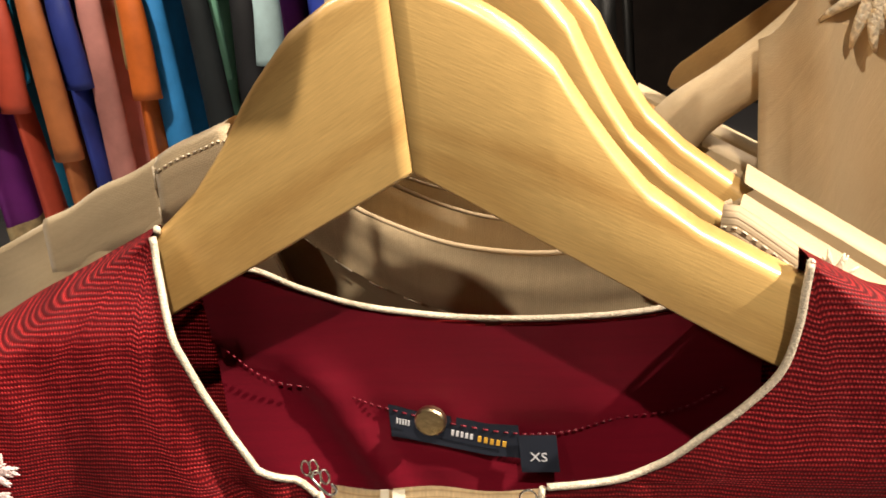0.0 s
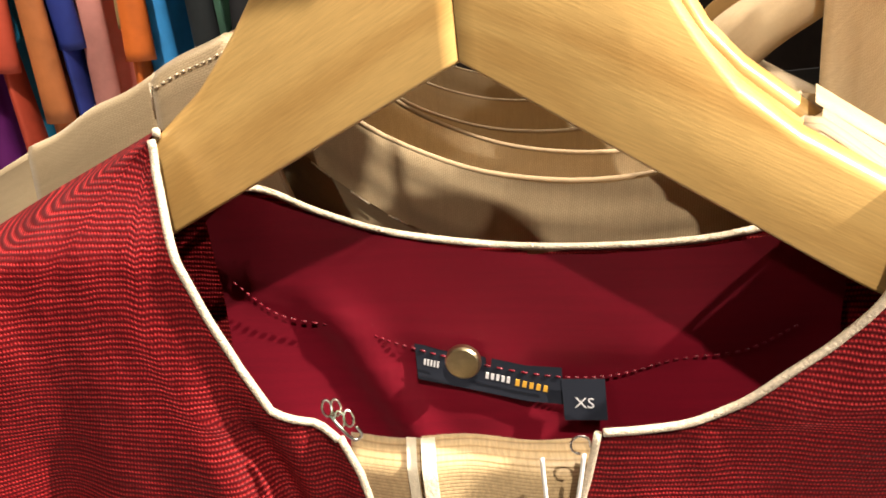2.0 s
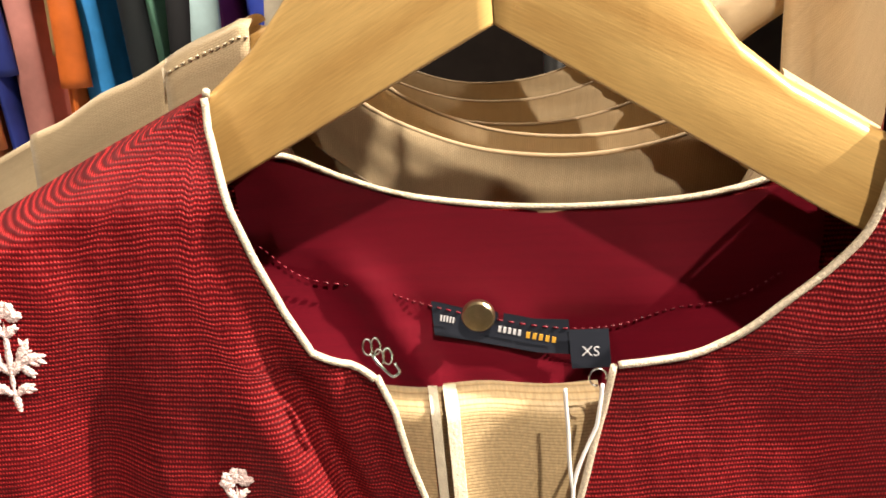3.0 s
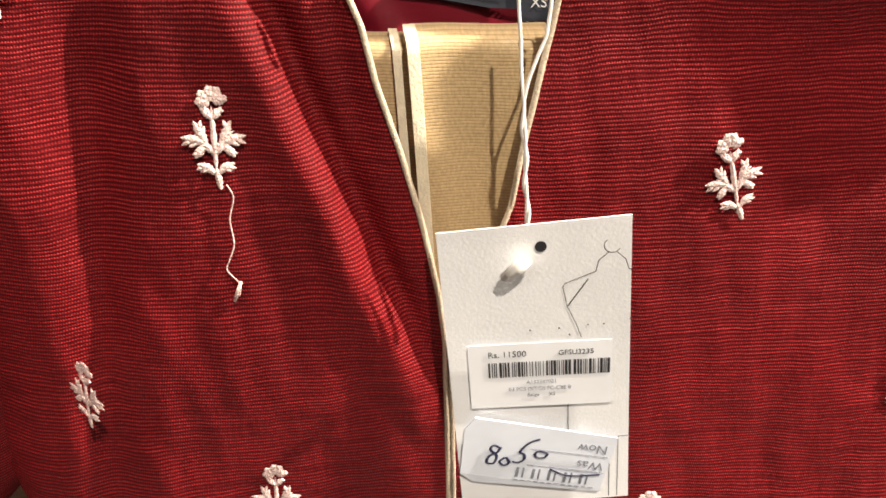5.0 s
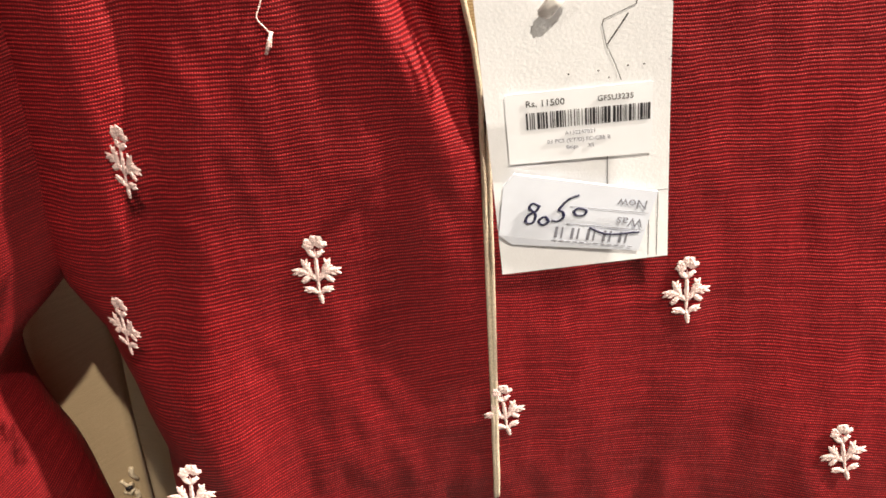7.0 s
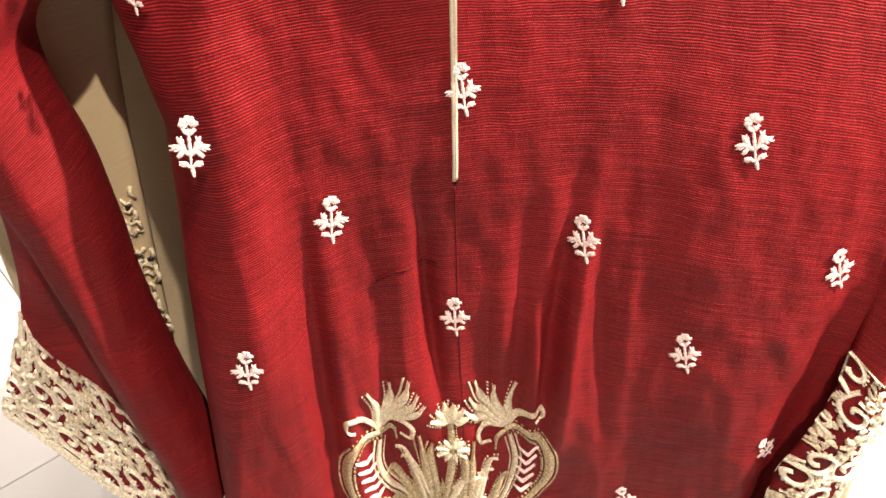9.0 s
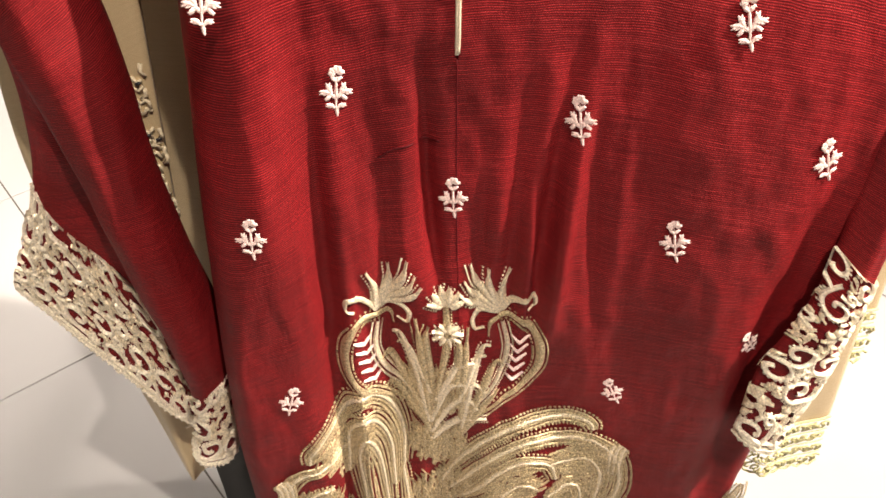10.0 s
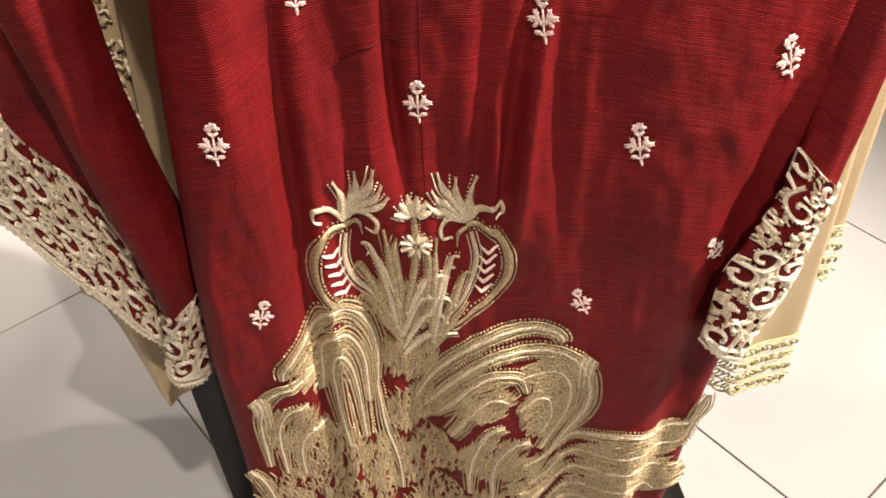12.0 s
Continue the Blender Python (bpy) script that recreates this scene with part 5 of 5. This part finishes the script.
def build_beige(k, m, label, low=(0.37, 0.30), neck=0.100, blossoms=()):
    """A beige tunic on its hanger; m: the hanger's pose; low: the skirt's half widths."""
    t = root("beige_tunic", m, label, "tunic", "beige tunics on the rack")
    rng = random.Random(20 + k)
    ph = rng.uniform(0, 6)

    def cloth(x, v, side):
        """x: -1..1 across, v: 0..1 down; side: -1 front, 1 back."""
        at = x * 0.290
        top = arm_top(at) + 0.004
        if abs(at) < neck:
            rim = arm_top(math.copysign(neck, at)) + 0.004
            mid = 0.5 * (arm_top(-neck) + arm_top(neck)) - (0.130 if side < 0 else 0.036)
            top = mid + (rim - mid) * abs(at / neck) ** 2.2
        wide = 0.290 + ((low[0] if x < 0 else low[1]) - 0.290) * smooth(0, 0.45, v)
        z = top + (-1.06 - top) * v
        deep = (0.010 + 0.020 * smooth(0, 0.12, v)) * (1 - abs(x) ** 5)
        fold = 0.006 * smooth(0.03, 0.4, v) * math.sin(9 * x + ph + 1.5 * v) + 0.0035 * smooth(0.0, 0.1, v) * math.sin(23 * x + 2 * ph)
        q = Vector((x * wide, side * deep + fold, z))
        return m @ (q + Vector((0, 0.0025 * noise.noise(q * 30), 0)))

    xs = [-1 + 2 * j / 72 for j in range(73)]
    vs = [(i / 60) ** 1.8 for i in range(61)]
    for name, side in (("front", -1), ("back", 1)):
        bm = bmesh.new()
        sheet(bm, [[cloth(x, v, side) for x in xs] for v in vs], [[(x * 0.22, -v) for x in xs] for v in vs])
        part(name, bm, BEIGE, t)
        inner = [x for x in xs if abs(x * 0.290) < neck]
        bm = bmesh.new()
        tube(bm, [cloth(x, 0, side) for x in inner], 0.0011, 6)
        part("neck_binding", bm, BEIGE_RIB, t)
    # ribbed facing inside the back of the neck
    bm = bmesh.new()
    toward = m.to_3x3() @ Vector((0, -1, 0))
    rows = []
    for i in range(7):
        v = 0.034 * i / 6
        rows.append([cloth(x, v, 1) + toward * (0.0028 + 0.001 * math.sin(14 * x + 4 * i)) for x in inner])
    sheet(bm, rows, [[(-0.03 * i / 6, x * 0.22) for x in inner] for i in range(7)])
    facing = part("neck_facing", bm, BEIGE, t, "plain beige facing inside the neck")
    bm = bmesh.new()
    stitches(bm, [p + toward * 0.0008 for p in rows[-1]])
    part("stitching", bm, IVORY_LACE, facing)
    for x, v in blossoms:
        bm = bmesh.new()
        lace_flower(bm, Matrix.Translation(cloth(x, v, -1)) @ pose(0, 0, 0, 0, 0, -14), 0.017, 3)
        part("flower_motif", bm, IVORY_LACE, t, "raised ivory thread blossom")
    for s in (-1, 1):
        # cloth over the shoulder and its turned tape
        arm = [s * (neck + 0.001 + (0.2899 - neck) * j / 20) / 0.290 for j in range(21)]
        bm = bmesh.new()
        rows = []
        for i in range(9):
            a = math.pi * i / 8
            rows.append([cloth(x, 0, -1).lerp(cloth(x, 0, 1), 0.5 - 0.5 * math.cos(a)) + Vector((0, 0, 0.0035 * math.sin(a))) for x in arm])
        sheet(bm, rows, [[(x * 0.22, 0.002 * i) for x in arm] for i in range(9)])
        part("shoulder", bm, BEIGE, t)
        tape = [s * (neck - 0.004 + 0.118 * j / 24) / 0.290 for j in range(25)]
        for name, span, drop, lift in () if k else (("shoulder_tape", tape[:9], 0.026, 0.0042), ("shoulder_facing", tape[8:], 0.030, 0.0024)):
            bm = bmesh.new()
            rows = [[cloth(s * max(abs(x), (neck + 0.0005) / 0.290), 0, -1) + toward * (lift if q else 0.001) + m.to_3x3() @ Vector(((x - s * max(abs(x), (neck + 0.0005) / 0.290)) * 0.290, 0, 0.0035 * (q < 0.15) - drop * q + 0.0008 * math.sin(40 * x))) for x in span] for q in (0, 0.12, 0.4, 0.7, 1.0)]
            sheet(bm, rows, [[(x * 0.290 * 0.4, -drop * q) for x in span] for q in (0, 0.12, 0.4, 0.7, 1.0)])
            ob = part(name, bm, BEIGE_RIB if s > 0 else BEIGE, t, "ribbed beige tape")
            so = ob.modifiers.new("cloth", "SOLIDIFY")
            so.thickness, so.offset = 0.001, 0
            if name == "shoulder_tape":
                bm = bmesh.new()
                stitches(bm, [p + toward * 0.0012 + Vector((0, 0, -0.003)) for p in spline(rows[1], 3)] + [r[-1] + toward * 0.0014 for r in rows])
                part("stitching", bm, IVORY_LACE, ob)
    return t


def hanging_sleeve(t, left, right, out, lace, seed):
    """A flattened beige sleeve between two edge lines, its lower end trimmed with open lace of that length."""
    a, b = spline(left, 30), spline(right, 30)
    n = len(a) - 1
    rng = random.Random(seed)

    def on(u, i, lift=0.0):
        p = a[i].lerp(b[i], u)
        s = i / n
        return p + Vector((0, -out * math.sin(math.pi * min(1, max(0, u))) - 0.006 * bell(u, 0.75 - 0.5 * s, 0.13) - 0.003 * math.sin(8 * u + 6 * s) - lift, 0.003 * noise.noise(p * 25)))

    us = [j / 20 for j in range(21)]
    bm = bmesh.new()
    rows = [[on(u, i) for u in us] + [on(u, i) + Vector((0, 0.012 + 0.02 * math.sin(math.pi * u), 0)) for u in us[::-1]] for i in range(n + 1)]
    sheet(bm, rows, [[(0.1 * j / 20, -0.7 * i / n) for j in range(42)] for i in range(n + 1)], close=True)
    sl = part("sleeve", bm, BEIGE, t, "beige sleeve with lace at its end")
    if not lace:
        return sl, on, n
    bm = bmesh.new()
    wide = (b[n] - a[n]).length
    down = (a[n] - a[n - 3]).normalized().lerp((b[n] - b[n - 3]).normalized(), 0.5)
    for q in range(5):
        tube(bm, [on(u, n, 0.002) + down * lace * (q / 4) + Vector((0, 0, 0.003 * math.sin(u * 40) * (q == 4))) for u in us], 0.0016 if q in (0, 4) else 0.0009, 5)
    for k in range(int(wide / 0.0042)):
        for q in range(4):
            c = on((k + 0.5 + 0.3 * (q % 2)) * 0.0042 / wide, n, 0.0022) + down * lace * (q + 0.5) / 4
            x = rng.uniform(0, 6.28)
            tube(bm, [c + Vector((r * math.cos(x + w), 0, r * math.sin(x + w))) for r, w in ((0.0062, 0), (0.006, 1.1), (0.005, 2.2), (0.0036, 3.3), (0.002, 4.4))], 0.0017, 5, 0.7)
    part("lace_trim", bm, CREAM_LACE, sl, "olive cream lace trim")
    return sl, on, n


TUNICS = []
for k, (x, y, z, yaw) in enumerate(((0.035, 0.098, 1.453, -24), (0.050, 0.140, 1.449, -22), (0.046, 0.205, 1.440, -17), (0.050, 0.285, 1.436, -13), (0.052, 0.37, 1.432, -18))):
    m = Matrix.Translation((x, y, z)) @ pose(0, 0, 0, 0, 6 if k < 2 else 3, yaw)
    build_hanger(m, WOOD if k < 2 else WOOD_DARK, "varnished wooden hanger holding a beige tunic")
    TUNICS.append(build_beige(k, m, "plain beige silk tunic with ribbed shoulder tape on a wooden hanger" if k == 0 else "plain beige silk tunic with cream lace cuffs on a wooden hanger", blossoms=((-0.79, 0.50), (-0.62, 0.36), (-0.70, 0.64)) if k == 0 else ()))

# sleeves of the two nearest beige tunics
sl, on, n = hanging_sleeve(TUNICS[0], [(-0.150, 0.190, 1.33), (-0.245, 0.160, 1.15), (-0.318, 0.140, 0.95), (-0.335, 0.135, 0.75), (-0.302, 0.125, 0.42)], [(-0.120, 0.160, 1.30), (-0.180, 0.130, 1.12), (-0.2105, 0.127, 0.98), (-0.230, 0.128, 0.79), (-0.264, 0.122, 0.44)], 0.010, 0, 1)
bm = bmesh.new()
eyelet_shade = bmesh.new()
rng = random.Random(8)
for i in range(int(0.60 * n), n - 6):
    for q in range(9):
        u = 1 - 0.055 * q - rng.uniform(0, 0.03)
        if u < 0.985 and u > 1 - 0.02 - 1.5 * (i / n - 0.58):
            c, x = on(u, i, 0.0012), rng.uniform(0, 6.28)
            tube(bm, [c + Vector((r * math.cos(x + w), 0, 1.5 * r * math.sin(x + w))) for r, w in ((0.0055, 0), (0.0045, 0.9), (0.0028, 2.0))], 0.0019, 5, 0.7)
            # short black rods stand in for the shade in the lace's openings
            if (i + q) % 7 == 0:
                tube(eyelet_shade, [c + Vector((-0.002, -0.0018, 0)), c + Vector((0.002, -0.0018, 0.001))], 0.0012, 6)
part("lace_band", bm, IVORY_LACE, sl, "ivory lace band with eyelets")
tagged(part("eyelets", eyelet_shade, INK, sl), kind="stuff")
hanging_sleeve(TUNICS[0], [(0.200, 0.075, 1.29), (0.275, 0.090, 1.05), (0.300, 0.100, 0.75), (0.316, 0.100, 0.405)], [(0.235, 0.050, 1.27), (0.345, 0.075, 1.05), (0.395, 0.090, 0.75), (0.412, 0.093, 0.405)], 0.012, 0.085, 2)
hanging_sleeve(TUNICS[1], [(0.215, 0.110, 1.28), (0.300, 0.130, 1.05), (0.345, 0.135, 0.80), (0.360, 0.135, 0.545)], [(0.250, 0.090, 1.27), (0.375, 0.110, 1.05), (0.430, 0.120, 0.80), (0.440, 0.120, 0.545)], 0.012, 0.080, 3)
# thread blossoms
for place, size, seed, owner in (((0.137, 0.0365, 1.343), 0.010, 2, 0),):
    bm = bmesh.new()
    lace_flower(bm, Matrix.Translation(place) @ pose(0, 0, 0, 0, 0, -20), size, seed)
    part("flower_motif", bm, IVORY_LACE, TUNICS[owner], "raised ivory thread blossom")


def build_open_tunic():
    """A beige tunic turned aside on its hanger, its neck strip and one front panel towards the aisle."""
    m = Matrix.Translation((0.265, 0.235, 1.468)) @ pose(0, 0, 0, 0, 0, -68)
    build_hanger(m, WOOD_DARK, "varnished wooden hanger turned aside on the rack")
    t = root("beige_tunic", m, "beige silk tunic with a bound neck and ivory thread blossoms", "tunic", "beige tunics on the rack")
    top = spline([(0.095, 0.168, 1.352), (0.1175, 0.1625, 1.376), (0.143, 0.157, 1.392), (0.170, 0.1515, 1.413), (0.190, 0.147, 1.440), (0.200, 0.145, 1.475)], 8)
    low = spline([(0.110, 0.165, 1.330), (0.136, 0.159, 1.360), (0.160, 0.154, 1.377), (0.181, 0.149, 1.395), (0.197, 0.146, 1.425), (0.206, 0.144, 1.475)], 8)
    bm = bmesh.new()
    sheet(bm, [[p.lerp(q, u) + Vector((0, -0.002 * math.sin(math.pi * u), 0)) for u in (0, 0.25, 0.5, 0.75, 1)] for p, q in zip(top, low)], [[(0.01 * i, 0.028 * u) for u in (0, 0.25, 0.5, 0.75, 1)] for i in range(len(top))])
    ob = part("neck_strip", bm, BEIGE, t)
    so = ob.modifiers.new("cloth", "SOLIDIFY")
    so.thickness, so.offset = 0.0016, 1
    bm = bmesh.new()
    rows, uvs = [], []
    for i in range(61):
        v = i / 60
        row, uv = [], []
        for j in range(41):
            u = j / 40
            x = 0.153 + 0.012 * v + (0.150 + 0.05 * v) * u
            z = 1.400 + 0.105 * smooth(0, 0.35, u) - 1.02 * v
            row.append((x, 0.146 - 0.10 * u + 0.30 * max(0, u - 0.5) ** 2 + 0.004 * math.sin(26 * u + 2 * v) * smooth(0.0, 0.05, v) + 0.006 * bell(u, 0.2 + 0.1 * v, 0.05) - 0.004 * bell(u, 0.12, 0.03), z))
            uv.append((0.16 * u, -v))
        rows.append(row)
        uvs.append(uv)
    sheet(bm, rows, uvs)
    ob = part("front", bm, BEIGE, t)
    so = ob.modifiers.new("cloth", "SOLIDIFY")
    so.thickness, so.offset = 0.0016, 1
    for place, size in (((0.190, 0.121, 1.418), 0.024), ((0.205, 0.115, 1.300), 0.022)):
        bm = bmesh.new()
        lace_flower(bm, Matrix.Translation(place) @ pose(0, 0, 0, 0, 0, -28), size, 5)
        part("flower_motif", bm, IVORY_LACE, t, "raised ivory thread blossom")


build_open_tunic()


# ---------- the rack ----------
def build_rack():
    t = root("clothes_rack", (0.02, 0.4, 0.0), "black metal clothes rack with upright posts and a flat rail", "clothes rack")
    d = Vector((0.21, 0.978, 0)).normalized()
    o = Vector((0.016, hanger_y(0.016), 1.548))
    m = Matrix.Translation(o) @ pose(0, 0, 0, 0, 0, -12.1)
    # unseen front end reaches out to throw a shadow on the hanger's left arm
    bm = bmesh.new()
    box(bm, (-0.015, -0.094, -0.018), (0.015, 1.25, -0.002), m, 0.002)
    part("rail", bm, BLACK_METAL, t)
    bm = bmesh.new()
    box(bm, (0.175, 0.10, -0.018), (0.205, 1.25, -0.002), m, 0.002)
    part("rail", bm, BLACK_METAL, t)
    bm = bmesh.new()
    box(bm, (0.015, 1.20, -0.018), (0.175, 1.23, -0.002), m, 0.002)
    part("crossbar", bm, BLACK_METAL, t)
    bm = bmesh.new()
    box(bm, (-0.305, 0.225, 0.0), (-0.255, 0.245, 0.72), Matrix.Identity(4), 0.002)
    part("side_post", bm, BLACK_METAL, t)
    bm = bmesh.new()
    box(bm, (0.27, 0.05, 0.0), (0.335, 0.75, 0.06), Matrix.Identity(4), 0.002)
    part("base_bar", bm, BLACK_METAL, t)
    bm = bmesh.new()
    box(bm, (-0.255, 0.225, 0.0), (0.27, 0.245, 0.05), Matrix.Identity(4), 0.002)
    part("base_bar", bm, BLACK_METAL, t)
    e = m @ Vector((0, 1.22, -0.02))
    bm = bmesh.new()
    box(bm, (e.x - 0.02, e.y - 0.012, 0.0), (e.x + 0.02, e.y + 0.012, e.z), Matrix.Identity(4), 0.002)
    part("post", bm, BLACK_METAL, t)
    bm = bmesh.new()
    for s in (-1, 1):
        box(bm, (e.x + s * 0.02 - 0.25 * (s < 0), e.y - 0.02, 0.0), (e.x + s * 0.02 + 0.25 * (s > 0), e.y + 0.02, 0.02), Matrix.Identity(4), 0.002)
    part("foot", bm, BLACK_METAL, t)


build_rack()


# ---------- far racks of coloured clothes ----------
def build_far(name, x, y, yaw, wide, long, top, colour, second, label, seed):
    m = Matrix.Translation((x, y, top)) @ pose(0, 0, 0, 0, 0, yaw)
    t = root(name, m, label, "garment", "coloured garments on the far rack")
    cloth = mat("far_cloth_" + str(seed), colour, 0.6, 0.0, 0.4, 0.25, 9, 0.4, 40)
    trim = mat("far_trim_" + str(seed), second, 0.6, 0.0, 0.4, 0.3, 40, 0.4, 120)
    rng = random.Random(seed)
    ph = rng.uniform(0, 6)
    rows = []
    for i in range(41):
        v = i / 40
        w = wide * (0.28 + 0.72 * smooth(0, 0.13, v)) * (1 + 0.12 * v)
        th = 0.022 + 0.03 * v
        rows.append([m @ Vector((w * math.cos(a), th * math.sin(a) * (1 + 0.35 * math.sin(7 * a + ph) * v) + 0.01 * math.sin(4 * v + ph), -0.02 - long * v - 0.06 * abs(math.cos(a)) * (1 - smooth(0, 0.2, v)))) for a in (2 * math.pi * k / 48 for k in range(48))])
    bm = bmesh.new()
    vs = sheet(bm, rows, close=True)
    bm.faces.new(vs[0][::-1])
    part("body", bm, cloth, t)
    bm = bmesh.new()
    sheet(bm, [[p + (p - sum(r, Vector()) / 48).normalized() * 0.004 for p in r] for r in (rows[36], rows[38], rows[40])], close=True)
    part("hem_border", bm, trim, t)
    for s in (-1, 1):
        bm = bmesh.new()
        tube(bm, spline([m @ Vector((s * wide * 0.75, 0.0, -0.12)), m @ Vector((s * wide * 1.02, -0.02, -0.3)), m @ Vector((s * wide * (0.9 + 0.2 * rng.random()), -0.03 + 0.04 * rng.random(), -0.42 - 0.45 * rng.random()))], 8), lambda q: 0.034 + 0.012 * q, 14, 0.6)
        part("sleeve", bm, cloth, t)
    bm = bmesh.new()
    tube(bm, [m @ Vector((0, 0, -0.03))] + [m @ Vector((0, 0.022 - 0.022 * math.cos(a), 0.045 + 0.026 * math.sin(a))) for a in (radians(-20 + 22 * k) for k in range(10))], 0.002, 6)
    part("hook", bm, CHROME, t)


FAR = [
    ("purple", (0.12, 0.012, 0.14), (0.4, 0.3, 0.15)), ("coral red", (0.50, 0.07, 0.035), (0.5, 0.3, 0.2)), ("teal blue", (0.01, 0.17, 0.32), (0.1, 0.3, 0.4)),
    ("burnt orange", (0.48, 0.16, 0.05), (0.6, 0.5, 0.4)), ("royal blue", (0.02, 0.035, 0.22), (0.35, 0.25, 0.12)), ("dusty pink", (0.50, 0.21, 0.18), (0.5, 0.3, 0.12)),
    ("bright orange", (0.62, 0.14, 0.02), (0.6, 0.4, 0.2)), ("olive tan", (0.27, 0.19, 0.08), (0.4, 0.3, 0.2)), ("sky blue", (0.03, 0.25, 0.60), (0.2, 0.4, 0.6)),
    ("black", (0.012, 0.016, 0.018), (0.03, 0.05, 0.05)), ("mint green", (0.22, 0.50, 0.34), (0.5, 0.5, 0.4)), ("black", (0.014, 0.014, 0.016), (0.05, 0.05, 0.05)),
    ("pale aqua printed", (0.42, 0.58, 0.60), (0.5, 0.3, 0.3)), ("plum", (0.20, 0.03, 0.12), (0.4, 0.3, 0.2)), ("cobalt blue", (0.03, 0.06, 0.40), (0.3, 0.3, 0.2)), ("cream", (0.55, 0.48, 0.36), (0.5, 0.4, 0.2)), ("crimson", (0.40, 0.02, 0.05), (0.5, 0.4, 0.2))]
PLACES = (-1.37, -1.30, -1.235, -1.18, -1.095, -0.975, -0.91, -0.87, -0.81, -0.725, -0.63, -0.57, -0.51, -0.44, -0.36, -0.28, -0.20)
for i, (word, colour, second) in enumerate(FAR):
    build_far("hanging_garment", PLACES[i], 2.55 + 0.03 * (i % 3), 84 + 12 * math.sin(i * 2.3), 0.20, 0.95 + 0.40 * ((i * 7) % 5) / 4, 1.60, colour, second, word + " garment hanging edge-on from the far rail", i)
RACK2 = root("far_clothes_rack", (-0.9, 2.55, 0), "dark metal wall rack holding coloured garments", "clothes rack")
bm = bmesh.new()
tube(bm, [Vector((-2.0, 2.57, 1.655)), Vector((0.6, 2.57, 1.655))], 0.014, 12)
part("rail", bm, BLACK_METAL, RACK2)
for x in (-1.98, 0.58):
    bm = bmesh.new()
    tube(bm, [Vector((x, 2.57, 0)), Vector((x, 2.57, 1.655))], 0.016, 12)
    part("post", bm, BLACK_METAL, RACK2)

# ---------- floor tiles ----------
def build_tiles():
    size = 0.6
    d = radians(-59.4)
    bm = bmesh.new()
    box(bm, (0.0015, 0.0015, -0.008), (size - 0.0015, size - 0.0015, 0.0), Matrix.Identity(4))
    bmesh.ops.bevel(bm, geom=[e for e in bm.edges if all(v.co.z > -0.001 for v in e.verts)], offset=0.0008, segments=1, affect="EDGES")
    me = bpy.data.meshes.new("tile")
    bm.to_mesh(me)
    bm.free()
    me.materials.append(TILE)
    for i in range(-9, 10):
        for j in range(-9, 10):
            m = Matrix.Translation((-0.584, 0.754, 0)) @ Matrix.Rotation(d, 4, "Z") @ Matrix.Translation((i * size, j * size, 0))
            c = m @ Vector((size / 2, size / 2, 0))
            if -4.2 < c.x < 4.2 and -2.8 < c.y < 5.4:
                ob = new("tile", me)
                ob.parent = FLOOR
                ob.matrix_basis = m


build_tiles()
